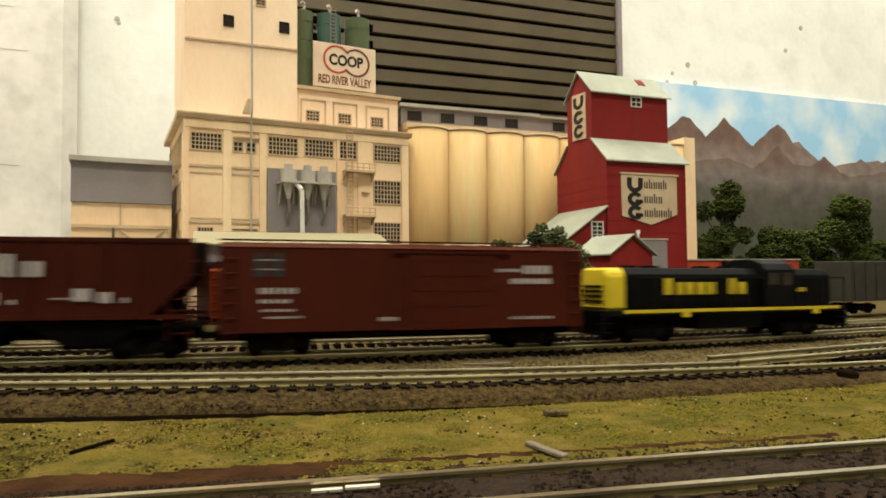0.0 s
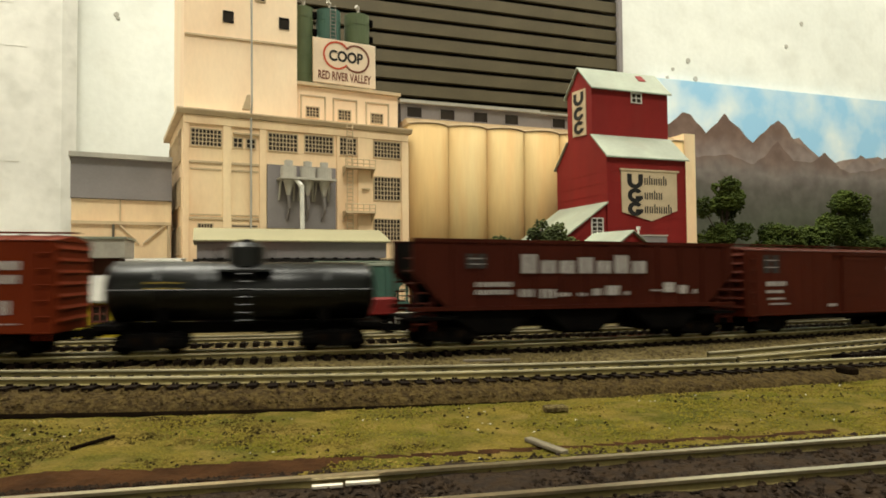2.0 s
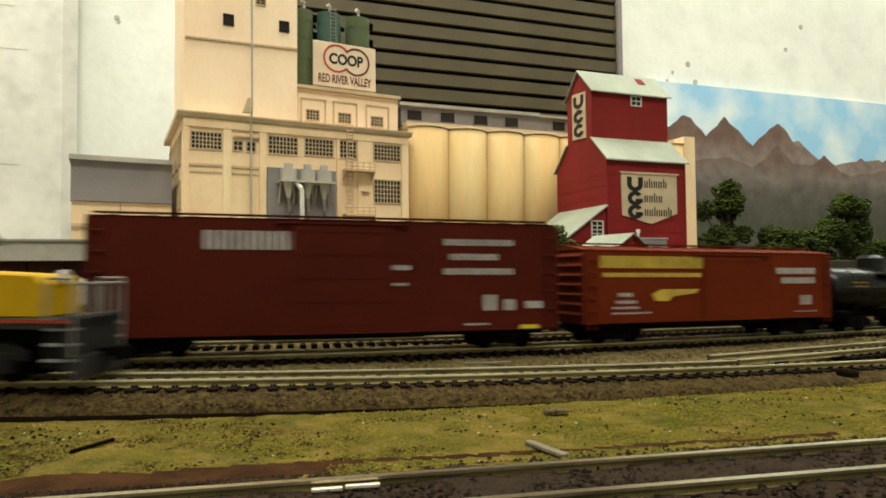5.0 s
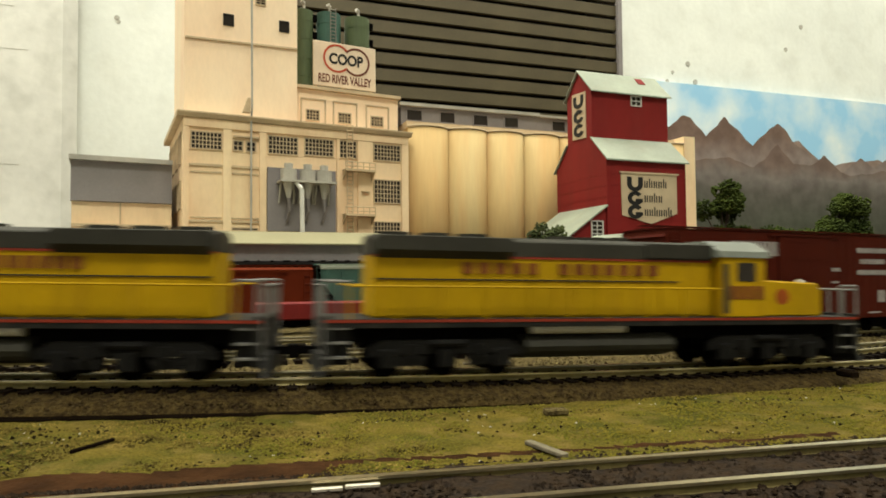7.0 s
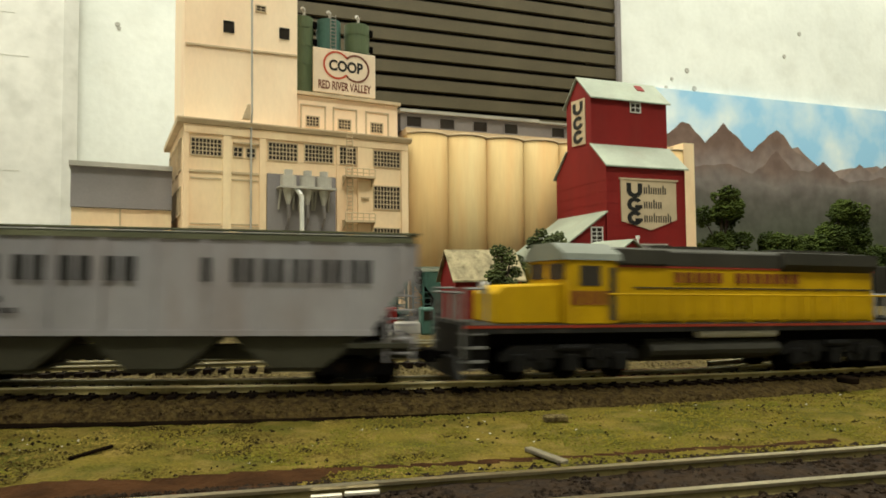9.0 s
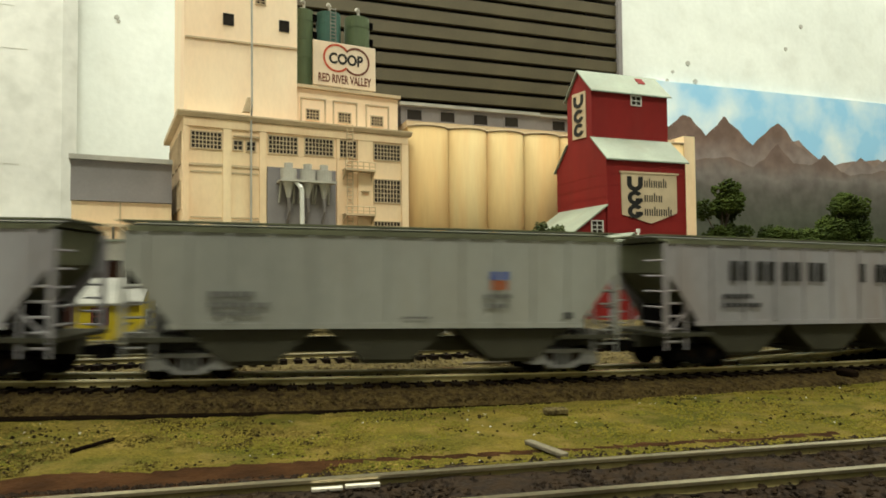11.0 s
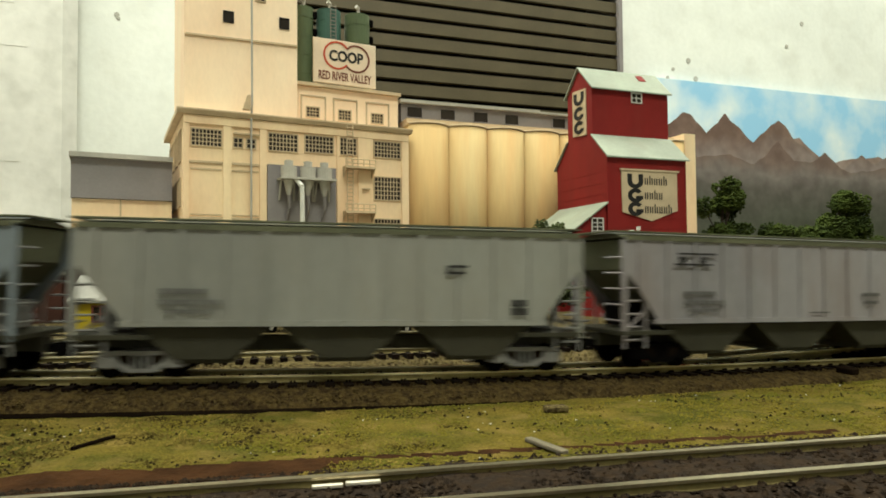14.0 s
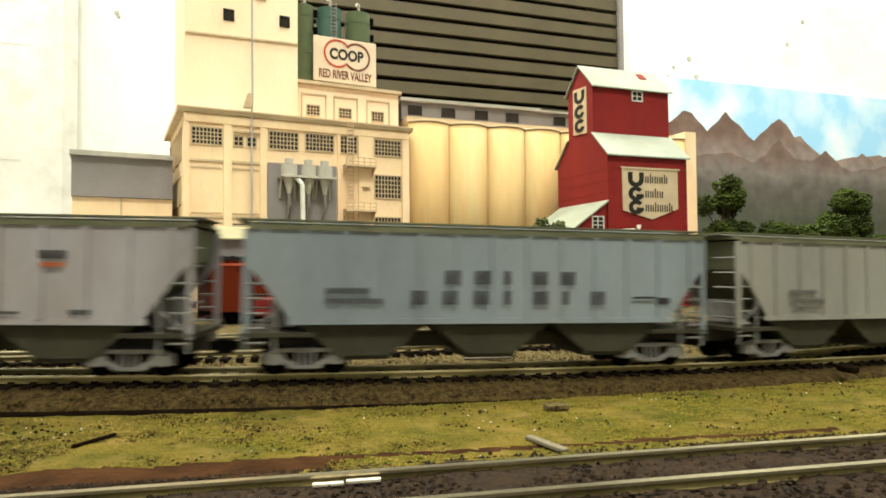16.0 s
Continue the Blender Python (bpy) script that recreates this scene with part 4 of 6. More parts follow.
def six_axle_loco(label, flip):
    """A long-hood freight diesel with a low nose; ahead is +x. flip: it runs long hood first."""
    c = thing("diesel_locomotive", label, "locomotive")
    g = -1 if flip else 1
    side = -1 if not flip else 1          # the side of the loco that the camera sees, in its own space
    H, deck = 0.0565, 0.0112
    back = 0.0030 if flip else 0.0     # this one has a longer nose
    tip = 0.0008 if flip else -0.0058
    ext = 0.0 if flip else 0.0056      # the leading unit's frame reaches farther ahead of the cab

    def sx(a, b):
        return sorted((g * a, g * b))

    bm = bmesh.new()
    box(bm, -H, H + ext, -HW, HW, deck - 0.0016, deck)
    part("walkway", bm, SDGREY, c)
    bm = bmesh.new()
    for y in (-1, 1):
        box(bm, -H, H + ext, *sorted((y * HW, y * (HW + 0.00015))), deck - 0.0006, deck - 0.0001)
    part("red_stripe", bm, SDRED, c)
    # long hood
    hz = 0.0238
    bm = bmesh.new()
    prism(bm, [(-0.0062, deck), (-0.0062, hz), (0.0062, hz), (0.0062, deck)], 0, *sx(-0.0475, 0.0265 - back))
    part("long_hood", bm, SDYEL, c, bevel=0.0003)
    bm = bmesh.new()
    prism(bm, [(-0.0063, hz - 0.0008), (-0.0063, 0.0262), (-0.0040, 0.0270), (0.0040, 0.0270), (0.0063, 0.0262), (0.0063, hz - 0.0008)], 0, *sx(-0.0476, 0.0266 - back))
    part("hood_roof", bm, SDROOF, c, bevel=0.0002)
    bm = bmesh.new()
    prism(bm, [(-0.0063, 0.0225), (-0.0082, 0.0240), (-0.0082, 0.0266), (0.0082, 0.0266), (0.0082, 0.0240), (0.0063, 0.0225)], 0, *sx(-0.0470, -0.0200))
    part("radiator", bm, SDROOF, c)
    bm = bmesh.new()
    prism(bm, [(-0.0072, 0.0235), (-0.0072, 0.0264), (0.0072, 0.0264), (0.0072, 0.0235)], 0, *sx(0.010, 0.0262 - back))
    part("blower_housing", bm, SDROOF, c)
    bm = bmesh.new()
    for y in (-1, 1):
        box(bm, *sx(-0.0477, 0.0267 - back), *sorted((y * 0.0062, y * 0.00645)), hz - 0.0011, hz - 0.0007)
    part("hood_stripe", bm, SDRED, c)
    for x in (-0.042, -0.034, -0.026, -0.006, 0.001):
        bm = bmesh.new()
        rod(bm, (g * x, 0, 0.0264), (g * x, 0, 0.0277), 0.0032, 18)
        part("roof_fan", bm, SDROOF, c)
    bm = bmesh.new()
    box(bm, *sx(0.0055, 0.0085), -0.002, 0.002, 0.0265, 0.0279)
    part("exhaust_stack", bm, SDROOF, c)
    # hood doors
    for i in range(14):
        x = -0.045 + i * 0.0049
        bm = bmesh.new()
        for y in (-1, 1):
            box(bm, *sx(x, x + 0.0044), *sorted((y * 0.0062, y * 0.00640)), deck + 0.0006, 0.0180)
        part("hood_door", bm, SDYEL, c)
    bm = bmesh.new()
    for y in (-1, 1):
        box(bm, *sx(-0.047, 0.018), *sorted((y * 0.0062, y * 0.00655)), 0.0184, 0.01865)
    part("hood_seam", bm, SDROOF, c)
    # cab
    bm = bmesh.new()
    prism(bm, [(-0.0092, deck), (-0.0092, 0.0240), (0.0092, 0.0240), (0.0092, deck)], 0, *sx(0.0268 - back, 0.0378 - back))
    cab = part("cab", bm, SDYEL, c, bevel=0.0002)
    bm = bmesh.new()
    prism(bm, [(-0.0097, 0.0239), (-0.0092, 0.0252), (-0.0045, 0.0275), (0.0045, 0.0275), (0.0092, 0.0252), (0.0097, 0.0239)], 0, *sx(0.0258 - back, 0.0388 - back))
    part("cab_roof", bm, CABROOF, cab)
    for y in (-1, 1):
        bm = bmesh.new()
        box(bm, *sx(0.0305 - back, 0.0352 - back), *sorted((y * 0.0091, y * 0.00935)), 0.0188, 0.0228)
        part("cab_window", bm, GLASS, cab)
        bm = bmesh.new()
        box(bm, *sx(0.0270 - back, 0.0285 - back), *sorted((y * 0.0091, y * 0.00932)), deck + 0.0008, 0.0225)
        part("cab_door", bm, SDROOF, cab)
    for y in (-0.0045, 0.0045):
        bm = bmesh.new()
        box(bm, *sx(0.0377 - back, 0.03802 - back), y - 0.0033, y + 0.0033, 0.0200, 0.0232)
        part("windscreen", bm, GLASS, cab)
    # low nose
    bm = bmesh.new()
    prism(bm, [(g * (0.0378 - back), deck), (g * (0.0378 - back), 0.0192), (g * (0.0482 - tip), 0.0186), (g * (0.0496 - tip), 0.0172), (g * (0.0496 - tip), deck)], 1, -0.0066, 0.0066)
    part("nose", bm, SDYEL, c, bevel=0.0003)
    bm = bmesh.new()
    rod(bm, (g * (0.0494 - tip), 0, 0.0182), (g * (0.0503 - tip), 0, 0.0182), 0.0013, 10)
    part("headlight", bm, LGREY, c)
    # number boards, lettering as plain blocks on both sides
    bm = bmesh.new()
    for y in (-1, 1):
        for i in range(13):
            if i != 5:
                x = (-0.030 + i * 0.0034) if not flip else (-0.008 + i * 0.0026)
                box(bm, x, x + (0.0021 if not flip else 0.0018), *sorted((y * 0.0064, y * 0.0066)), 0.0197, 0.0219)
    tagged(part("lettering", bm, LETD, c), kind="stuff")
    bm = bmesh.new()
    for y in (-1, 1):
        for i in range(4):
            box(bm, *sx(0.0288 - back + i * 0.0022, 0.0305 - back + i * 0.0022), *sorted((y * 0.0092, y * 0.0094)), 0.0150, 0.0178)
    tagged(part("lettering", bm, LETD, c), kind="stuff")
    bm = bmesh.new()
    rod(bm, (0, side * 0.0064, 0.0), (0, side * 0.0067, 0.0), 0.0018, 14)
    part("nose_emblem", bm, LETR, c, at=pose(g * 0.0445, 0, 0.0155))
    # fuel tank, air tanks, running gear
    bm = bmesh.new()
    tank = [(0.0090 * math.cos(k), 0.0057 + 0.0030 * math.sin(k)) for k in np.linspace(0, 2 * math.pi, 21)[:-1]]
    prism(bm, tank, 0, *sx(-0.0175, 0.0155))
    part("fuel_tank", bm, SDROOF, c)
    bm = bmesh.new()
    box(bm, -H + 0.002, H + ext - 0.002, -0.0060, 0.0060, 0.0066, deck - 0.0017)
    part("underframe", bm, STEEL, c)
    bm = bmesh.new()
    for y in (-0.0082, 0.0082):
        rod(bm, (g * -0.0165, y, 0.0091), (g * 0.004, y, 0.0091), 0.0010, 10)
    part("air_tank", bm, LGREY, c)
    for s in (-1, 1):
        E = H + (ext if s > 0 else 0.0)
        six_axle_truck(c, s * (E - 0.0230))
        bm = bmesh.new()
        box(bm, *sorted((s * (E - 0.0012), s * E)), -HW, HW, 0.0028, deck + 0.0006)
        pl = part("pilot", bm, SDGREY, c)
        for y in (-1, 1):
            boxp("step_well", (*sorted((s * (E - 0.0050), s * (E - 0.0013))), *sorted((y * 0.0058, y * 0.0086)), 0.0030, deck - 0.0017), LTRUCK, pl)
        for y in (-0.0085, 0.0085):
            for k in range(3):
                z = 0.0042 + k * 0.0026
                boxp("step", (*sorted((s * (E - 0.0045), s * (E + 0.0002))), y - 0.0013, y + 0.0013, z, z + 0.0004), GEARG, pl)
        bm = bmesh.new()
        prism(bm, [(-HW, 0.0012), (HW, 0.0012), (HW * 0.8, 0.0050), (-HW * 0.8, 0.0050)], 0, *sorted((s * (E + 0.0001), s * (E + 0.0012))))
        part("plough", bm, SDGREY, c)
        bm = bmesh.new()
        for y in (-0.0094, 0.0094):
            rod(bm, (s * E, y, 0.0050), (s * E, y, 0.0180), 0.00028, 5)
            rod(bm, (s * (E - 0.0045), y, deck), (s * (E - 0.0045), y, 0.0180), 0.00028, 5)
            rod(bm, (s * E, y, 0.0180), (s * (E - 0.0045), y, 0.0180), 0.00028, 5)
        rod(bm, (s * E, -0.0094, 0.0172), (s * E, 0.0094, 0.0172), 0.00028, 5)
        for y in (-0.006, -0.002, 0.002, 0.006):
            rod(bm, (s * E, y, deck), (s * E, y, 0.0172), 0.00028, 5)
        part("end_rail", bm, GEARG, c)
        coupler(c, s * E, s)
    bm = bmesh.new()
    for y in (-0.0095, 0.0095):
        handrails(bm, min(sx(-0.052, 0.026)), max(sx(-0.052, 0.026)), y, deck, 0.0172, 10)
    part("hand_rail", bm, SDYEL, c)
    return c


def six_axle_truck(parent, x):
    ax = (-0.0112, 0.0, 0.0112)
    bm = bmesh.new()
    box(bm, -0.010, 0.010, -0.0050, 0.0050, 0.0042, 0.0066)
    t = part("truck", bm, LTRUCK, parent, at=pose(x, 0, 0))
    for y in (-0.0075, 0.0075):
        bm = bmesh.new()
        prism(bm, [(-0.0150, 0.0040), (-0.0150, 0.0056), (-0.0125, 0.0072), (0.0125, 0.0072), (0.0150, 0.0056), (0.0150, 0.0040), (0.0125, 0.0046), (-0.0125, 0.0046)], 1, y - 0.0007, y + 0.0007)
        part("side_frame", bm, LTRUCK, t)
        for a in ax:
            boxp("axle_box", (a - 0.0016, a + 0.0016, y - 0.0013, y + 0.0013, 0.0020, 0.0056), LTRUCK, t, bevel=0.0003)
        for a in (-0.0066, 0.0066):
            bm = bmesh.new()
            rod(bm, (a, y * 1.1, 0.0040), (a, y * 1.1, 0.0064), 0.0010, 8)
            part("spring", bm, LTRUCK, t)
            bm = bmesh.new()
            prism(bm, [(a - 0.003, 0.0044), (a + 0.003, 0.0044), (a + 0.002, 0.0024), (a - 0.002, 0.0024)], 1, y - 0.0004, y + 0.0004)
            part("equalizer", bm, LTRUCK, t)
        bm = bmesh.new()
        rod(bm, (-0.0035, y * 1.15, 0.0066), (0.0035, y * 1.15, 0.0066), 0.0007, 8)
        part("brake_cylinder", bm, LTRUCK, t)
    for a in ax:
        bm = bmesh.new()
        wheelset(bm, a, 0.0031)
        part("wheelset", bm, STEEL, t)


def road_switcher():
    c = thing("diesel_locomotive", "black road-switcher diesel with yellow ends and stripe", "locomotive")
    H, deck = 0.0480, 0.0096
    bm = bmesh.new()
    box(bm, -H, H, -HW, HW, deck - 0.0016, deck)
    part("walkway", bm, BLACK, c)
    bm = bmesh.new()
    for y in (-1, 1):
        box(bm, -H + 0.007, H - 0.003, *sorted((y * HW, y * (HW + 0.0002))), deck - 0.0008, deck + 0.0001)
        for x in (-0.019, 0.034):
            box(bm, x - 0.0014, x + 0.0014, *sorted((y * HW, y * (HW + 0.0002))), deck - 0.0022, deck - 0.0007)
    part("yellow_stripe", bm, LYEL, c)
    sect = [(-0.0066, deck), (-0.0066, 0.0196), (-0.0050, 0.0216), (0.0050, 0.0216), (0.0066, 0.0196), (0.0066, deck)]
    for nm, a, b, mm in (("hood_end", -0.0443, -0.0376, LYEL), ("long_hood", -0.0376, 0.0130, BLACK), ("short_hood", 0.0260, 0.0450, BLACK)):
        bm = bmesh.new()
        prism(bm, sect, 0, a, b)
        part(nm, bm, mm, c, bevel=0.0007 if nm == "hood_end" else 0.0002)
    bm = bmesh.new()
    prism(bm, [(-0.0092, deck), (-0.0092, 0.0212), (-0.0075, 0.0232), (-0.0035, 0.0246), (0.0035, 0.0246), (0.0075, 0.0232), (0.0092, 0.0212), (0.0092, deck)], 0, 0.0130, 0.0260)
    cab = part("cab", bm, BLACK, c, bevel=0.0002)
    for y in (-1, 1):
        for x in (0.0146, 0.0204):
            bm = bmesh.new()
            box(bm, x, x + 0.0040, *sorted((y * 0.0091, y * 0.0093)), 0.0165, 0.0203)
            part("cab_window", bm, GLASS, cab)
    bm = bmesh.new()
    for x in (-0.032, -0.024, -0.004, 0.006):
        rod(bm, (x, 0, 0.0214), (x, 0, 0.0223), 0.0028, 16)
    part("roof_fan", bm, BLACK, c)
    bm = bmesh.new()
    rod(bm, (0.0075, 0.002, 0.021), (0.0075, 0.002, 0.0242), 0.0010, 8)
    part("exhaust_stack", bm, BLACK, c)
    for i in range(10):
        bm = bmesh.new()
        x = -0.0365 + i * 0.0049
        for y in (-1, 1):
            box(bm, x, x + 0.0044, *sorted((y * 0.0066, y * 0.0068)), deck + 0.0006, 0.0125)
        part("hood_door", bm, BLACK, c)
    bm = bmesh.new()
    for i in range(8):
        if i != 5:
            x = -0.0244 + i * 0.0041
            box(bm, x, x + 0.0031, -0.0070, -0.00665, 0.0138, 0.0138 + (0.0048 if i in (0, 6) else 0.0036))
            box(bm, x, x + 0.0031, 0.00665, 0.0070, 0.0138, 0.0174)
    tagged(part("lettering", bm, LYEL, c), kind="stuff")
    bm = bmesh.new()
    bars(bm, 0.0275, 0.0143, 4, 0.0011, 0.0005, 0.0013, -0.0067)
    tagged(part("lettering", bm, LYEL, c), kind="stuff")
    bm = bmesh.new()
    for k in range(4):
        box(bm, -0.0446, -0.0442, -0.0045, 0.0045, 0.0118 + k * 0.0014, 0.0124 + k * 0.0014)
    part("end_grille", bm, BLACK, c)
    bm = bmesh.new()
    box(bm, -H + 0.002, H - 0.002, -0.0060, 0.0060, 0.0044, deck - 0.0017)
    part("underframe", bm, STEEL, c)
    bm = bmesh.new()
    prism(bm, [(-0.0085, 0.0080), (-0.0075, 0.0034), (0.0075, 0.0034), (0.0085, 0.0080)], 0, -0.013, 0.013)
    part("fuel_tank", bm, BLACK, c, bevel=0.0003)
    bm = bmesh.new()
    for y in (-0.0095, 0.0095):
        handrails(bm, -0.0365, 0.0128, y, deck, 0.0188, 8)
        handrails(bm, 0.0262, 0.0475, y, deck, 0.0188, 3)
    part("hand_rail", bm, BLACK, c)
    for s in (-1, 1):
        bm = bmesh.new()
        box(bm, *sorted((s * (H - 0.001), s * (H + 0.0003))), -HW, HW, 0.0028, deck)
        pl = part("pilot", bm, BLACK, c)
        for y in (-0.0085, 0.0085):
            for k in range(3):
                z = 0.0034 + k * 0.0024
                boxp("step", (*sorted((s * (H - 0.004), s * (H + 0.001))), y - 0.0013, y + 0.0013, z, z + 0.0004), BLACK, pl)
        coupler(c, s * H, s)
        truck(c, s * 0.0295, STEEL, (-0.0066, 0.0066), 0.0031)
    return c


# trains: things with the place of their middle along the track at the start
def logo(rows, material, name="emblem"):
    return (name, material, blocks(rows))


loco_a = road_switcher()
box_a = santa_fe_boxcar()
hop_a = hopper("open_hopper", "oxide-brown open hopper car with white lettering", 0.0995, 0.0098, 0.0275, HOPRED, 3, [
    logo([(-0.0355, 0.0202, 1, 0.0052, 0, 0.0038)], LETB), logo([(-0.0350, 0.0212, 1, 0.0042, 0, 0.0003), (-0.0350, 0.0226, 1, 0.0042, 0, 0.0003)], LETW, "emblem_cross"),
    logo([(-0.0198 + 0.0057 * i, 0.0190, 1, 0.0040, 0, 0.0050 if i in (0, 5) else (0.0043 if i == 3 else 0.0034)) for i in range(7)], LETW, "lettering"),
    logo([(-0.033, 0.0155, 7, 0.0010, 0.0005, 0.0012), (-0.033, 0.0135, 7, 0.0010, 0.0005, 0.0012), (-0.0205, 0.0128, 3, 0.0009, 0.0006, 0.0020), (-0.0145, 0.0124, 3, 0.0010, 0.0006, 0.0024), (-0.0095, 0.0128, 3, 0.0008, 0.0006, 0.0010),
          (-0.003, 0.0128, 2, 0.0008, 0.0006, 0.0009), (0.0015, 0.0130, 2, 0.0011, 0.0003, 0.0018), (0.0058, 0.0130, 3, 0.0012, 0.0002, 0.0026), (0.012, 0.0130, 1, 0.0010, 0, 0.0010), (0.0205, 0.0140, 4, 0.0007, 0.0003, 0.0004), (0.0248, 0.0136, 3, 0.0011, 0.0002, 0.0028), (0.030, 0.0132, 2, 0.0012, 0.0003, 0.0024), (0.035, 0.0132, 1, 0.0011, 0, 0.0012)], LETW, "lettering")], covered=False, chute=STEEL, slope=0.0095, cut=0.52)
tank_a = tank_car()
sp_a = southern_pacific_boxcar()
hi_a = hi_cube_boxcar()
loco_1 = six_axle_loco("yellow and grey six-axle diesel, cab leading, coated in dust", False)
loco_2 = six_axle_loco("yellow and grey six-axle diesel running long hood first", True)
DATA = [(-0.0315, 0.0150, 5, 0.0011, 0.0005, 0.0010), (-0.0315, 0.0132, 7, 0.0010, 0.0005, 0.0009), (-0.0305, 0.0117, 5, 0.001, 0.0006, 0.0007), (0.018, 0.0150, 4, 0.0009, 0.0005, 0.0008), (0.0185, 0.0132, 3, 0.001, 0.0005, 0.0008), (0.0025, 0.0112, 5, 0.0007, 0.0004, 0.0004)]
GREYS = dict(sill=0.0097, eave=0.0268, edge=HOPEDGE)
ri = hopper("covered_hopper", "pale grey covered hopper with large faded black lettering", 0.0905, paint=HOPLILAC, bays=3, slope=0.0080, cut=0.62, cage=0.0006, ribs=10, marks=[
    logo([(-0.0295 + 0.0072 * i, 0.0188, 1, 0.0050, 0, 0.0042) for i in (0, 1, 2, 3)] + [(0.0081 + 0.0051 * i, 0.0188, 1, 0.0014 if i == 0 else 0.0038, 0, 0.0042) for i in range(6)], LETB, "lettering"),
    logo(DATA[:2], LETB, "lettering")], **GREYS)
h2 = hopper("covered_hopper", "olive-grey covered hopper with a small shield emblem", 0.0905, paint=HOPGREY, bays=3, slope=0.0080, cut=0.62, cage=0.0006, gear=GEARG, marks=[
    logo([(0.0192, 0.0185, 1, 0.0034, 0, 0.0016)], LETBLUE), logo([(0.0195, 0.0166, 4, 0.0005, 0.0003, 0.0018)], LETR, "emblem_stripe"), logo(DATA, LETF, "lettering"), logo([(0.034, 0.0112, 1, 0.0016, 0, 0.0012)], INK, "plate")], **GREYS)
h3 = hopper("covered_hopper", "lilac-grey covered hopper with black line emblem and stains", 0.0905, paint=HOPLILAC, bays=3, slope=0.0080, cut=0.62, cage=0.0006, gear=None, marks=[
    logo([(-0.033, 0.0235, 1, 0.0095, 0, 0.0004), (-0.034, 0.0213, 1, 0.0095, 0, 0.0004), (-0.0325, 0.0220, 2, 0.0014, 0.0036, 0.0010)], LETB), logo(DATA, LETF, "lettering")], **GREYS)
h4 = hopper("covered_hopper", "grey covered hopper with small emblem and black placard", 0.0905, paint=HOPGREY, bays=3, slope=0.0080, cut=0.62, cage=0.0006, gear=GEARG, marks=[
    logo([(0.0190, 0.0202, 1, 0.0036, 0, 0.0005), (0.0185, 0.0190, 1, 0.0036, 0, 0.0005), (0.0187, 0.0190, 1, 0.0006, 0, 0.0015)], LETB), logo(DATA[:3], LETF, "lettering"),
    logo([(0.0313, 0.0130, 2, 0.0013, 0.0003, 0.0013), (0.0313, 0.0114, 2, 0.0013, 0.0003, 0.0013)], INK, "placard")], **GREYS)
h5 = hopper("covered_hopper", "blue-grey covered hopper with wide black lettering", 0.0905, paint=HOPBLUE, bays=3, slope=0.0080, cut=0.62, cage=0.0006, gear=GEARG, marks=[
    logo([(-0.0095 + 0.0058 * i, 0.0168, 1, 0.0027 if i != 2 else 0.0010, 0, 0.0026) for i in range(5)] + [(-0.0159 + 0.0060 * i, 0.0130, 1, 0.0026 if i not in (3, 5) else 0.0010, 0, 0.0026) for i in range(7)], LETB, "lettering"),
    logo(DATA[:2] + [(0.029, 0.0142, 1, 0.005, 0, 0.0004), (0.0345, 0.0132, 1, 0.0026, 0, 0.0012)], LETB, "lettering")], **GREYS)
h6 = hopper("covered_hopper", "lilac-grey covered hopper with a small red and black tag", 0.0905, paint=HOPLILAC, bays=3, slope=0.0080, cut=0.62, cage=0.0006, gear=GEARG, marks=[
    logo([(0.0209, 0.0206, 3, 0.0012, 0.0003, 0.0014)], LETB), logo([(0.0212, 0.0192, 3, 0.0010, 0.0003, 0.0008)], LETR, "red_tag"), logo([(0.0135, 0.0112, 5, 0.0006, 0.0003, 0.0005), (0.026, 0.0112, 3, 0.0009, 0.0003, 0.0008)], LETB, "lettering")], **GREYS)

TRAIN_A = [(loco_a, 0.0966), (box_a, -0.0037), (hop_a, -0.1049), (tank_a, -0.1940), (sp_a, -0.2802), (hi_a, -0.3918)]
TRAIN_B = [(loco_1, -0.5445), (loco_2, -0.6669), (ri, -0.7770), (h2, -0.8784), (h3, -0.9796), (h4, -1.0794), (h5, -1.1787), (h6, -1.2778)]

# small jerks of the running, metres ahead of the even pace, at the times given
JERK_A = [(0, -0.0053), (0.5, -0.0012), (1, -0.0014), (1.5, -0.0034), (2, 0.0010), (2.5, 0.0037), (3, 0.0062), (3.5, 0.0055), (4, 0.0049), (6.5, 0.0142), (16, 0.047)]
JERK_B = [(0, -0.0096), (6.5, -0.0096), (7, -0.0089), (7.5, -0.0097), (8, -0.0128), (8.5, -0.0090), (9, -0.0105), (11.5, -0.0096), (12, -0.0084), (12.5, -0.0088), (13, -0.0106),
          (13.5, -0.0110), (14, -0.0134), (14.5, -0.0117), (15, -0.0130), (15.5, -0.0086), (16, -0.0074)]


def between(rows, t):
    for (t0, d0), (t1, d1) in zip(rows, rows[1:]):
        if t0 <= t <= t1:
            return d0 + (d1 - d0) * (t - t0) / (t1 - t0)
    return 0.0


def motions():
    times = [i * 0.5 for i in range(33)]
    for cars, track_name, v, a, jerk in ((TRAIN_A, "passing", 0.0719, -0.00013, JERK_A), (TRAIN_B, "main", 0.0908, -0.00101, JERK_B)):
        for car, s in cars:
            walk(car, [(t, on_track(track_name, s + v * t + a * t * t + between(jerk, t))) for t in times])


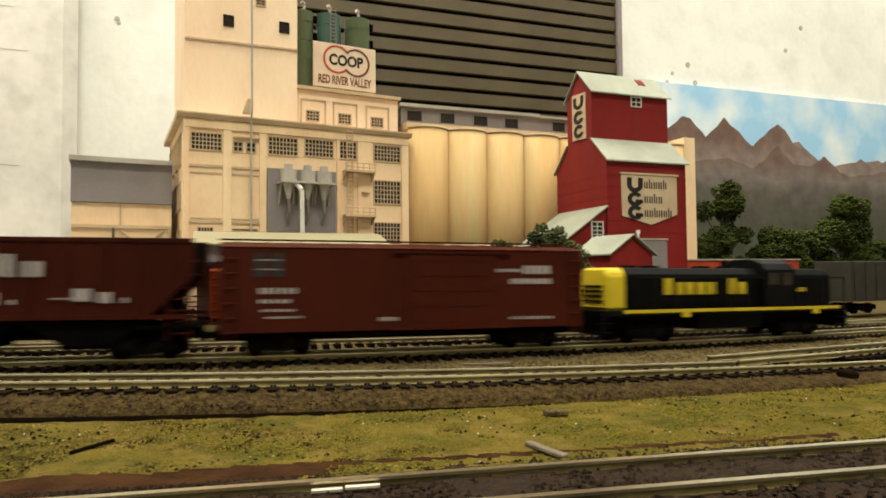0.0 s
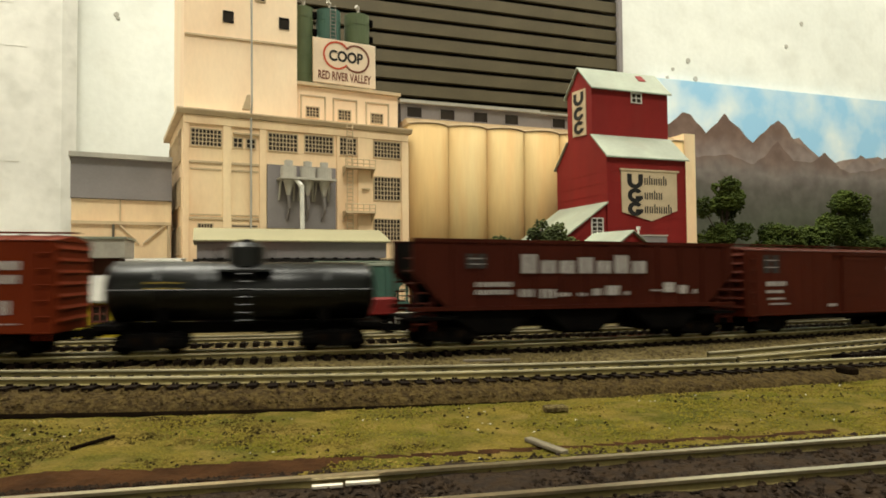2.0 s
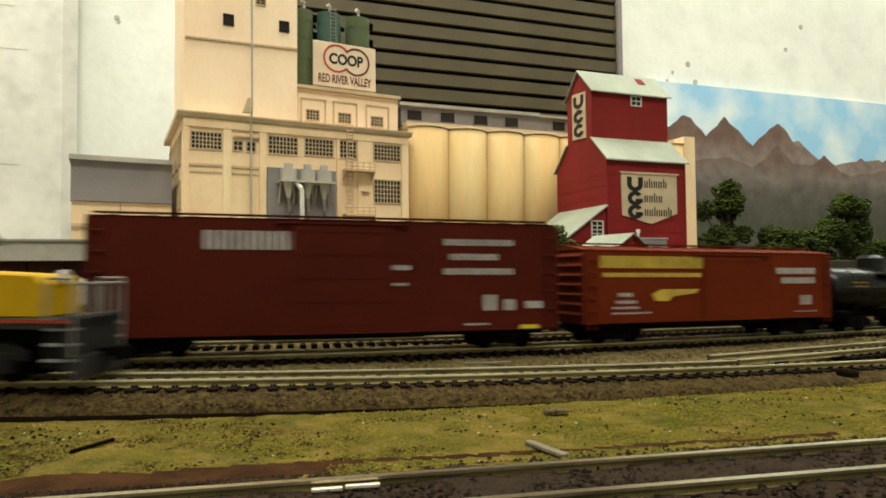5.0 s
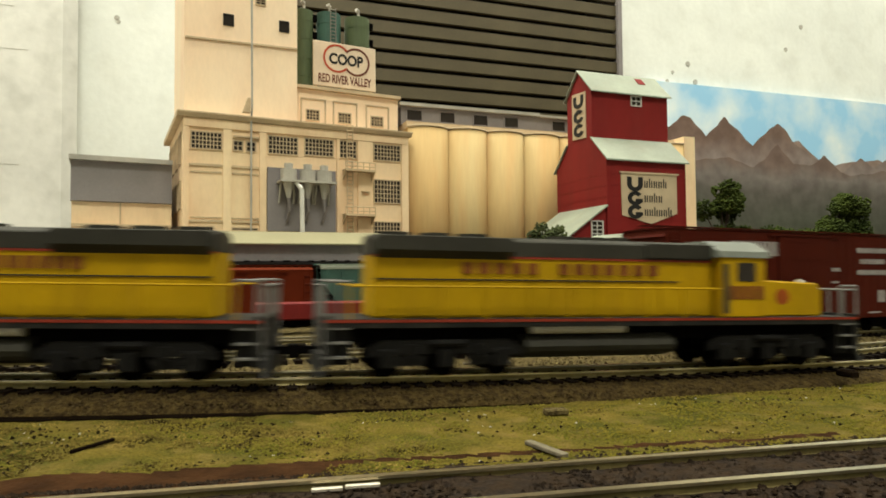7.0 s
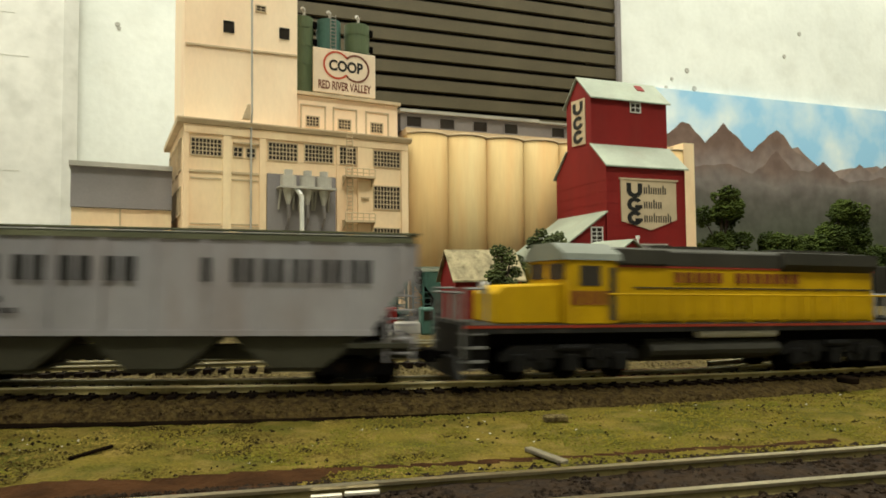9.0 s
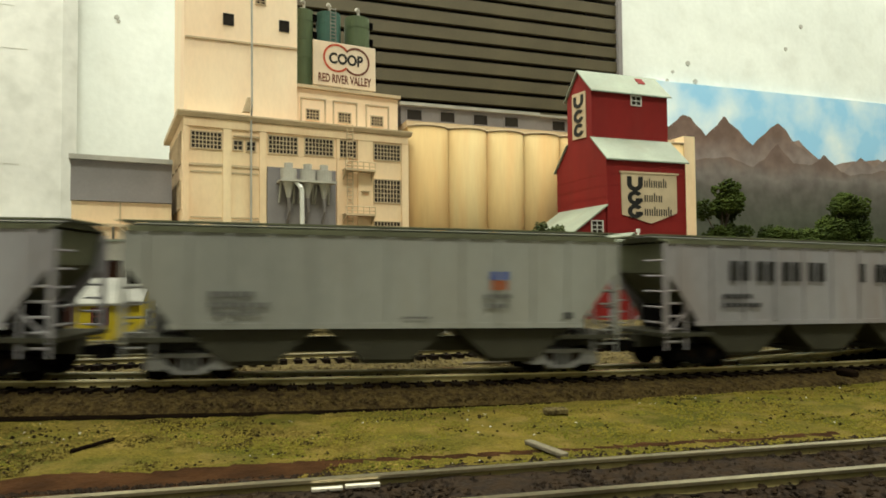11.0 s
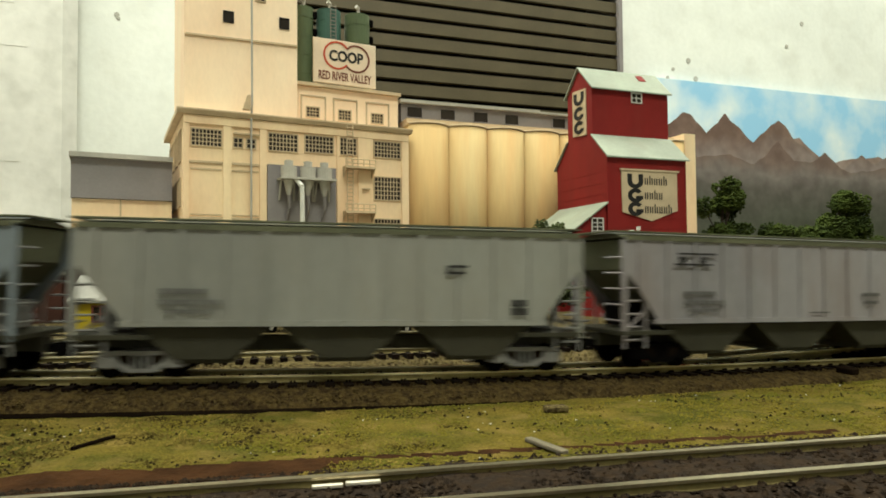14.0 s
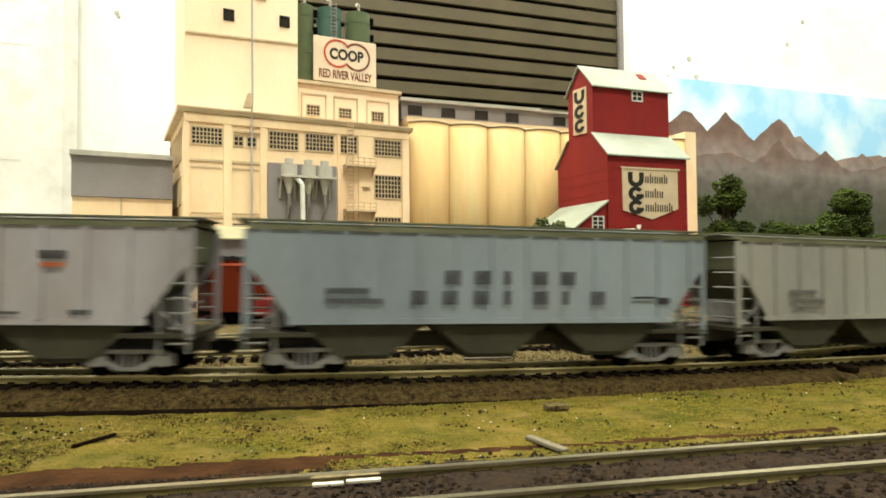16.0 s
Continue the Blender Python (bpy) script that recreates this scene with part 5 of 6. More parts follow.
# ---------- buildings ----------
def lettering(string, width, height, material, parent, m, name="lettering", bold=0.0):
    cu = bpy.data.curves.new(name, "FONT")
    cu.body, cu.size, cu.extrude, cu.align_x = string, 1.0, 0.01, "CENTER"
    cu.offset = bold
    tmp = new(name, cu)
    dg = bpy.context.evaluated_depsgraph_get()
    me = bpy.data.meshes.new_from_object(tmp.evaluated_get(dg))
    bpy.data.objects.remove(tmp)
    co = np.array([v.co[:] for v in me.vertices])
    lo, hi = co.min(0), co.max(0)
    sx, sy = width / (hi[0] - lo[0]), height / (hi[1] - lo[1])
    for v in me.vertices:
        v.co = ((v.co.x - (lo[0] + hi[0]) / 2) * sx, (v.co.y - lo[1]) * sy, v.co.z * 0.01)
    me.materials.clear()
    me.materials.append(material)
    ob = new(name, me)
    ob.parent = parent
    ob.matrix_basis = m
    return ob


def ring(bm, cx, cz, r0, r1, y, a0=0.0, a1=360.0, th=0.0002, n=40, sz=1.0):
    prev = None
    first = None
    for i in range(n + 1):
        a = radians(a0 + (a1 - a0) * i / n)
        q = [bm.verts.new((cx + r * math.cos(a), yy, cz + sz * r * math.sin(a))) for r, yy in ((r0, y), (r1, y), (r1, y - th), (r0, y - th))]
        if prev:
            for k in range(4):
                j = (k + 1) % 4
                bm.faces.new((prev[k], prev[j], q[j], q[k]))
        prev = q


def window(parent, u0, u1, z0, z1, nx, nz, v=0.0, frame_mat=None, axis=0, name="window"):
    """A pane with a proud frame and glazing bars on the face y = v (axis 0) or x = v (axis 1, facing -x)."""
    fm = frame_mat or TRIMC

    def bx(bm, a, b, lo, hi, c, d):
        if axis == 0:
            box(bm, a, b, v - hi, v - lo, c, d)
        else:
            box(bm, v - hi, v - lo, a, b, c, d)
    bm = bmesh.new()
    e = 0.0006
    for a, b, c, d in ((u0 - e, u0, z0 - e, z1 + e), (u1, u1 + e, z0 - e, z1 + e), (u0, u1, z0 - e, z0), (u0, u1, z1, z1 + e)):
        bx(bm, a, b, 0.0, 0.0007, c, d)
    w = part(name, bm, fm, parent)
    bm = bmesh.new()
    bx(bm, u0, u1, -0.0002, 0.00015, z0, z1)
    part("pane", bm, GLASS, w)
    for i in range(1, nx):
        u = u0 + (u1 - u0) * i / nx
        bm = bmesh.new()
        bx(bm, u - 0.00022, u + 0.00022, 0.0001, 0.00045, z0, z1)
        part("glazing_bar", bm, fm, w)
    for i in range(1, nz):
        z = z0 + (z1 - z0) * i / nz
        bm = bmesh.new()
        bx(bm, u0, u1, 0.0001, 0.0004, z - 0.00022, z + 0.00022)
        part("glazing_bar", bm, fm, w)
    return w


MILL = pose(-0.033, 0.39, 0, 0, 0, 27)
SILO_ROW = pose(-0.0208, 0.3962, 0, 0, 0, 20)
BASE = -0.0045


def mill():
    b = thing("mill_building", "cream concrete flour mill with gridded windows and a tall headhouse", "building", MILL)
    U0, U1 = -0.1135, 0.0137
    bm = bmesh.new()
    box(bm, U0, U1, 0, 0.085, BASE, 0.1027)
    part("wall", bm, CREAM, b)
    for u0, u1 in ((U0, -0.1108), (-0.0938, -0.0895), (-0.0748, -0.0712), (-0.0312, -0.0295), (-0.0185, -0.0092), (0.0092, U1)):
        boxp("pilaster", (u0, u1, -0.0012, 0.0002, BASE, 0.0978), CREAM, b)
    boxp("band", (U0, U1, -0.0012, 0.0002, 0.0980, 0.1025), CREAM, b)
    for z in (0.0775, 0.0480):
        for u0, u1 in ((-0.1106, -0.0940), (-0.0893, -0.0750)):
            boxp("string_course", (u0, u1, -0.0008, 0.0002, z, z + 0.0012), TRIMC, b)
    for u0, u1, z in ((-0.1100, -0.0945, 0.0500), (-0.0893, -0.0752, 0.0500), (-0.1100, -0.0945, 0.0740), (-0.0893, -0.0752, 0.0740)):
        boxp("panel_moulding", (u0, u1, -0.0004, 0.0002, z, z + 0.0008), TRIMC, b)
    bm = bmesh.new()
    prism(bm, [(-0.0022, 0.1027), (-0.0034, 0.1047), (-0.0034, 0.1055), (0.088, 0.1055), (0.088, 0.1027)], 0, U0 - 0.0034, U1 + 0.0018)
    part("cornice", bm, TRIMC, b)
    for u0, u1, z0, z1, nx, nz in ((-0.1095, -0.0948, 0.0868, 0.0952, 8, 4), (-0.0696, -0.0541, 0.0870, 0.0962, 8, 4), (-0.0494, -0.0335, 0.0876, 0.0966, 8, 4), (-0.0290, -0.0195, 0.0876, 0.0970, 5, 4),
                                   (-0.0080, 0.0083, 0.0877, 0.0966, 8, 4), (-0.0080, 0.0082, 0.0624, 0.0755, 8, 5), (-0.0081, 0.0080, 0.0385, 0.0505, 8, 5), (-0.0080, 0.0080, 0.0140, 0.0270, 8, 5),
                                   (-0.1060, -0.0990, 0.0436, 0.0454, 5, 1), (-0.0890, -0.0760, 0.0443, 0.0450, 1, 1), (-0.0176, -0.0150, 0.0640, 0.0665, 1, 1)):
        window(b, u0, u1, z0, z1, nx, nz)
    boxp("door_hood", (-0.0165, -0.0118, -0.0030, 0.0, 0.0677, 0.0683), TRIMC, b)
    # loading hatch beside the windows
    for u in (-0.0868, -0.0800):
        window(b, u - 0.0014, u + 0.0028, 0.0872, 0.0918, 2, 2)
    boxp("hatch_lintel", (-0.0885, -0.0750, -0.0016, 0.0, 0.0940, 0.0948), TRIMC, b)
    # side face windows
    for z0, z1 in ((0.080, 0.096), (0.0560, 0.070), (0.030, 0.044)):
        for v in (0.010, 0.030, 0.050, 0.068):
            window(b, v, v + 0.012, z0, z1, 4, 4, U0, axis=1)
    # upper storey
    bm = bmesh.new()
    box(bm, -0.0600, 0.0150, 0.018, 0.075, 0.1055, 0.1300)
    part("upper_storey", bm, HEADC, b)
    boxp("upper_cornice", (-0.0600, 0.0162, 0.0155, 0.076, 0.1301, 0.1320), TRIMC, b)
    for u in (-0.0474, -0.0276, -0.0066):
        w = 0.0155
        boxp("panel_moulding", (u, u + w, 0.0174, 0.0182, 0.1240, 0.1248), TRIMC, b)
        for k in (u, u + w - 0.0008):
            boxp("panel_moulding", (k, k + 0.0008, 0.0174, 0.0182, 0.1080, 0.1240), TRIMC, b)
        window(b, u + 0.0038, u + 0.0110, 0.1122, 0.1176, 4, 3, 0.018)
    # headhouse tower
    bm = bmesh.new()
    box(bm, -0.1122, -0.0508, 0.012, 0.070, 0.1055, 0.260)
    part("headhouse", bm, HEADC, b)
    for z in (0.1490, 0.190):
        bm = bmesh.new()
        prism(bm, [(-0.1118, z - 0.0006), (-0.0510, z + 0.0014), (-0.0510, z + 0.0024), (-0.1118, z + 0.0004)], 1, 0.0110, 0.0121)
        part("ledge", bm, TRIMC, b)
    for z in (0.1592, 0.186):
        window(b, -0.0916, -0.0870, z, z + 0.0052, 1, 1, 0.012, DARK)
        window(b, -0.0607, -0.0561, z + 0.0012, z + 0.0064, 1, 1, 0.012, DARK)
    window(b, -0.0742, -0.0694, 0.1738, 0.1766, 2, 2, 0.012)
    # conduit that runs up the front, and its lamp box
    bm = bmesh.new()
    pts = [(-0.0795, -0.0022, 0.030), (-0.0795, -0.0022, 0.105), (-0.0796, -0.0048, 0.110), (-0.0798, -0.0048, 0.160), (-0.0800, -0.0044, 0.20), (-0.0800, -0.0044, 0.24)]
    for p, q in zip(pts, pts[1:]):
        rod(bm, p, q, 0.00055, 6)
    part("conduit", bm, LGREY, b)
    bm = bmesh.new()
    prism(bm, [(-0.0840, 0.1075), (-0.0815, 0.1155), (-0.0800, 0.1155), (-0.0800, 0.1075)], 1, -0.0030, 0.0)
    part("vent_box", bm, TRIMC, b)
    # dust collectors on a grey plate
    boxp("collector_plate", (-0.0708, -0.0322, -0.0024, -0.0010, 0.0440, 0.0788), GREY, b, "grey sheet-metal plate")
    for k, u in enumerate((-0.0608, -0.0502, -0.0410)):
        bm = bmesh.new()
        z = 0.0712
        rod(bm, (u, -0.0082, z + 0.0065), (u, -0.0082, z + 0.0092), 0.0023, 12)
        rod(bm, (u, -0.0082, z), (u, -0.0082, z + 0.0060), 0.0043, 18)
        rod(bm, (u, -0.0082, z - 0.0095), (u, -0.0082, z), 0.0011, 14, 0.0034)
        for s in (-0.0040, 0.0040):
            rod(bm, (u + s, -0.0030, z - 0.012), (u + s * 0.9, -0.006, z - 0.001), 0.0006, 6)
        d = part("dust_collector", bm, LGREY, b, smooth=False)
        bm = bmesh.new()
        rod(bm, (u, -0.0082, z - 0.0094), (u + 0.0008, -0.0070, z - 0.0165), 0.0009, 8)
        rod(bm, (u + 0.0008, -0.0070, z - 0.0165), (u + 0.0004, -0.0030, z - 0.0225), 0.0008, 8)
        part("drop_pipe", bm, GREY, d)
    boxp("collector_shelf", (-0.0660, -0.0352, -0.0132, -0.0024, 0.0700, 0.0711), LGREY, b)
    bm = bmesh.new()
    for p, q in (((-0.0575, -0.0100, 0.0705), (-0.0550, -0.0140, 0.0660)), ((-0.0550, -0.0140, 0.0660), (-0.0548, -0.0145, 0.0350))):
        rod(bm, p, q, 0.00125, 10)
    part("down_pipe", bm, WHITE, b, "white down pipe")
    # fire escape
    for z in (0.0790, 0.0533):
        bm = bmesh.new()
        box(bm, -0.0280, -0.0098, -0.0072, -0.0012, z, z + 0.0012)
        for u in (-0.0276, -0.0102):
            prism(bm, [(-0.0070, z), (-0.0012, z), (-0.0012, z - 0.0048)], 0, u - 0.0003, u + 0.0003)
        for zz in (z + 0.0028, z + 0.0052):
            rod(bm, (-0.0278, -0.0070, zz), (-0.0100, -0.0070, zz), 0.0003, 5)
        for i in range(6):
            u = -0.0278 + i * 0.00356
            rod(bm, (u, -0.0070, z), (u, -0.0070, z + 0.0052), 0.0003, 5)
        part("balcony", bm, TRIMC, b)
    bm = bmesh.new()
    ladder(bm, -0.0240, -0.0030, 0.0400, 0.1060, 0.0034, 30, 0.0003)
    part("ladder", bm, TRIMC, b)
    return b


mill()


def roof_tanks():
    for u, r, top, m, lad in ((-0.0392, 0.0068, 0.1866, TANKG, False), (-0.0222, 0.0078, 0.1872, TANKT, True), (-0.0028, 0.0082, 0.1874, TANKG, False)):
        t = thing("roof_tank", "tall green storage tank on the mill roof", "tank", MILL @ pose(u, 0.044, 0.132), "tanks on the mill roof")
        h = top - 0.132
        bm = bmesh.new()
        rod(bm, (0, 0, 0), (0, 0, h), r, 28)
        part("shell", bm, m, t)
        bm = bmesh.new()
        for k in range(1, 5):
            rod(bm, (0, 0, h * k / 4.6), (0, 0, h * k / 4.6 + 0.0004), r + 0.0002, 28)
        part("band", bm, m, t)
        bm = bmesh.new()
        rod(bm, (0, 0, h), (0, 0, h + 0.0018), r * 0.98, 28, r * 0.4)
        rod(bm, (0.001, 0, h), (0.001, 0, h + 0.0062), 0.0009, 10)
        rod(bm, (0.001, 0, h + 0.0058), (-0.0008, -0.001, h + 0.0068), 0.0013, 10)
        part("vent", bm, LGREY, t)
        if lad:
            bm = bmesh.new()
            ladder(bm, 0.0005, -r - 0.0008, 0.002, h + 0.002, 0.0034, 24, 0.0003)
            part("ladder", bm, ROOFG, t)
        else:
            bm = bmesh.new()
            for z in (h - 0.006, h - 0.017):
                box(bm, r * 0.8, r + 0.0016, -0.004, -0.001, z, z + 0.004)
            part("bracket", bm, STEEL, t)


roof_tanks()


def coop_sign():
    s = thing("roof_sign", "cream billboard with two linked red rings and dark lettering", "sign", MILL @ pose(-0.0163, 0.0285, -0.0010))
    boxp("board", (-0.0204, 0.0206, 0, 0.0012, 0.1375, 0.1655), SIGNW, s, bevel=0.0003)
    for u in (-0.018, -0.001, 0.018):
        boxp("leg", (u - 0.0006, u + 0.0006, 0.0014, 0.0028, 0.1331, 0.160), TRIMC, s)
    bm = bmesh.new()
    ring(bm, -0.0052, 0.1557, 0.0077, 0.0089, -0.00005, 40, 320)
    part("ring", bm, SIGNR, s, "red ring")
    bm = bmesh.new()
    ring(bm, 0.0075, 0.1550, 0.0077, 0.0089, -0.00005, -140, 140)
    part("ring", bm, SIGNT, s, "dark brown ring")
    lettering("COOP", 0.0222, 0.0070, INK, s, pose(0.0009, -0.0001, 0.1520, 90, 0, 0), bold=0.035)
    lettering("RED RIVER VALLEY", 0.0345, 0.0054, SIGNT, s, pose(0.0002, -0.0001, 0.1399, 90, 0, 0), bold=0.02)


coop_sign()


def silos():
    """Shallow-faced bins in a row, each with a thin lid, under a windowed gallery."""
    s = thing("grain_silos", "row of cream concrete grain silos with a roof gallery", "silo", SILO_ROW)
    pitch, z, depth = 0.0266, 0.1106, 0.0070
    half = pitch / 2
    R = (half * half + depth * depth) / (2 * depth)
    span = math.asin(half / R)

    def bin_face(r, z0, z1, u):
        bm = bmesh.new()
        ps = [(u + r * math.sin(k), R - r * math.cos(k)) for k in np.linspace(-span, span, 25)]
        ps += [(u + half, 0.034), (u - half, 0.034)]
        lo, hi = [bm.verts.new((x, y, z0)) for x, y in ps], [bm.verts.new((x, y, z1)) for x, y in ps]
        n = len(ps)
        for i in range(n):
            f = bm.faces.new((lo[i], lo[(i + 1) % n], hi[(i + 1) % n], hi[i]))
            f.smooth = i < 24
        bm.faces.new(hi)
        bm.faces.new(lo[::-1])
        return bm

    for i in range(8):
        u = 0.0023 + pitch * (i + 0.5)
        o = part("silo", bin_face(R, BASE, z, u), SILO, s)
        part("lid", bin_face(R + 0.0004, z + 0.0001, z + 0.0012, u), TRIMC, o)
    boxp("silo_deck", (0.0020, 0.2050, 0.0085, 0.033, 0.1108, 0.1150), TRIMC, s)
    boxp("end_bin", (0.2066, 0.2160, 0.0, 0.030, BASE, 0.1165), CREAM, s)
    boxp("gallery", (0.0012, 0.1340, 0.018, 0.036, 0.1150, 0.1265), GREY, s, "lilac-grey gallery wall")
    boxp("gallery_roof", (0.0, 0.0990, 0.0150, 0.039, 0.1266, 0.1286), LGREY, s)
    boxp("gallery_roof", (0.0993, 0.1360, 0.0150, 0.039, 0.1262, 0.1276), LGREY, s)
    for u in (0.0051, 0.0277, 0.0511, 0.0737, 0.1099):
        window(s, u, u + 0.0098, 0.1180, 0.1244, 1, 1, 0.018, GREY)


silos()


def grey_shed():
    b = thing("truss_shed", "grey metal-sided shed on a cream base with timber bracing", "building", pose(-0.20, 0.33, 0, 0, 0, 27))
    boxp("wall", (0.0112, 0.0590, 0.002, 0.05, BASE, 0.0590), CREAM, b)
    boxp("cladding", (0.0108, 0.0590, 0.0, 0.052, 0.0592, 0.0800), GREY, b, "lilac-grey sheet cladding")
    boxp("roof", (0.0100, 0.0590, -0.0030, 0.054, 0.0801, 0.0826), LGREY, b)
    boxp("beam", (0.0112, 0.0588, 0.0002, 0.0019, 0.0458, 0.0474), TRIMC, b)
    for u in (0.0300, 0.0570):
        boxp("post", (u, u + 0.0012, -0.0004, 0.0019, 0.0280 if u > 0.05 else 0.0360, 0.0457), WOOD if u < 0.05 else TRIMC, b)
    bm = bmesh.new()
    rod(bm, (0.0336, 0.0008, 0.0455), (0.0430, 0.0008, 0.0355), 0.0006, 6)
    rod(bm, (0.0551, 0.0008, 0.0452), (0.0450, 0.0008, 0.0355), 0.0006, 6)
    part("brace", bm, TRIMC, b)
    boxp("upright", (0.0335, 0.0342, 0.0004, 0.0019, 0.0475, 0.0588), TRIMC, b)


grey_shed()


def loading_house():
    b = thing("loading_shed", "long grey loading shed with a pale cream roof", "building", pose(-0.05, 0.30, 0, 0, 0, 20))
    bm = bmesh.new()
    prism(bm, [(-0.0010, 0.0340), (0.0210, 0.0405), (0.0220, 0.0405), (0.0440, 0.0340), (0.0440, 0.0334), (-0.0010, 0.0334)], 0, -0.0600, 0.0270)
    part("roof", bm, ROOFC, b)
    boxp("wall", (-0.0585, 0.0255, 0.002, 0.042, 0.0262, 0.0333), GREY, b, "grey clerestory wall")
    boxp("canopy", (-0.0600, 0.0215, -0.0015, 0.042, 0.0246, 0.0258), DARK, b, "dark canopy edge")
    rnd = random.Random(8)
    for i in range(14):
        u = -0.056 + i * 0.0056
        boxp("debris", (u, u + rnd.uniform(0.0008, 0.003), -0.0010, 0.0010, 0.0259, 0.0264), STEEL, b)
    boxp("lower_wall", (-0.0585, 0.0215, 0.008, 0.042, BASE, 0.0245), BARN, b)


loading_house()


def brown_barn():
    b = thing("brown_warehouse", "dark brown warehouse with a broad grey roof band", "building", pose(-0.2, 0.27, 0, 0, 0, 16))
    boxp("fascia", (-0.08, 0.0638, -0.004, 0.02, 0.0268, 0.0348), LGREY, b, "grey roof band")
    boxp("roof", (-0.08, 0.0645, -0.005, 0.021, 0.0349, 0.0358), ROOFM, b)
    boxp("wall", (-0.08, 0.0600, 0.004, 0.019, BASE, 0.0267), BARN, b)
    for u in (-0.06, -0.04, -0.02, 0.0, 0.02, 0.034, 0.046):
        boxp("pilaster", (u, u + 0.004, 0.0028, 0.0042, BASE, 0.0266), BARN, b)
    boxp("name_board", (0.032, 0.0395, 0.0022, 0.0030, 0.0195, 0.0210), LGREY, b)


brown_barn()


def gable_house(name, label, m, w, d, wall_h, ridge_h, wall_mat, roof_mat, over=0.0015, thick=0.0007):
    """x along the ridge, length w; y across, depth d; base at z = 0."""
    b = thing(name, label, "building", m)
    bm = bmesh.new()
    prism(bm, [(0, 0), (d, 0), (d, wall_h), (d / 2, ridge_h), (0, wall_h)], 0, 0, w)
    part("wall", bm, wall_mat, b)
    s = (ridge_h - wall_h) / (d / 2)
    for a, c in ((-over, d / 2), (d + over, d / 2)):
        bm = bmesh.new()
        za = wall_h - s * over
        prism(bm, [(a, za + 0.0002), (c, ridge_h + 0.0002), (c, ridge_h + 0.0002 + thick), (a, za + 0.0002 + thick)], 0, -over, w + over)
        part("roof", bm, roof_mat, b)
    return b


def yellow_shack():
    b = gable_house("yellow_shack", "small yellow track-side shack with a crinkled grey roof", pose(-0.1190, 0.2120, -0.0020, 0, 0, 4), 0.0205, 0.0145, 0.0138, 0.0205, YELLOW, ROOFG, 0.0016)
    window(b, 0.0062, 0.0104, 0.0068, 0.0112, 2, 2, 0.0, SIGNT)
    bm = bmesh.new()
    box(bm, 0.0204, 0.0210, 0.0052, 0.0095, 0.0050, 0.0108)
    part("side_window", bm, WHITE, b)
    bm = bmesh.new()
    box(bm, 0.0206, 0.0213, 0.0060, 0.0087, 0.0058, 0.0100)
    part("side_pane", bm, GLASS, b)
    bm = bmesh.new()
    box(bm, 0.0145, 0.0190, 0.0050, 0.0095, 0.0175, 0.0232)
    box(bm, 0.0140, 0.0195, 0.0045, 0.0100, 0.0232, 0.0240)
    rod(bm, (0.0158, 0.0072, 0.0240), (0.0158, 0.0072, 0.0256), 0.0008, 8)
    part("chimney", bm, STEEL, b)
    boxp("plinth", (-0.001, 0.0215, -0.001, 0.0155, -0.0012, 0.0004), LGREY, b)


yellow_shack()


def red_shed():
    b = gable_house("red_shed", "small red shed with a worn tan shingle roof", pose(0.0050, 0.262, -0.003, 0, 0, 18), 0.0290, 0.0190, 0.0235, 0.0345, ELRED, SHINGLE, 0.0015)
    boxp("door", (0.013, 0.019, -0.0006, 0.0, 0.0, 0.015), BARN, b)


red_shed()


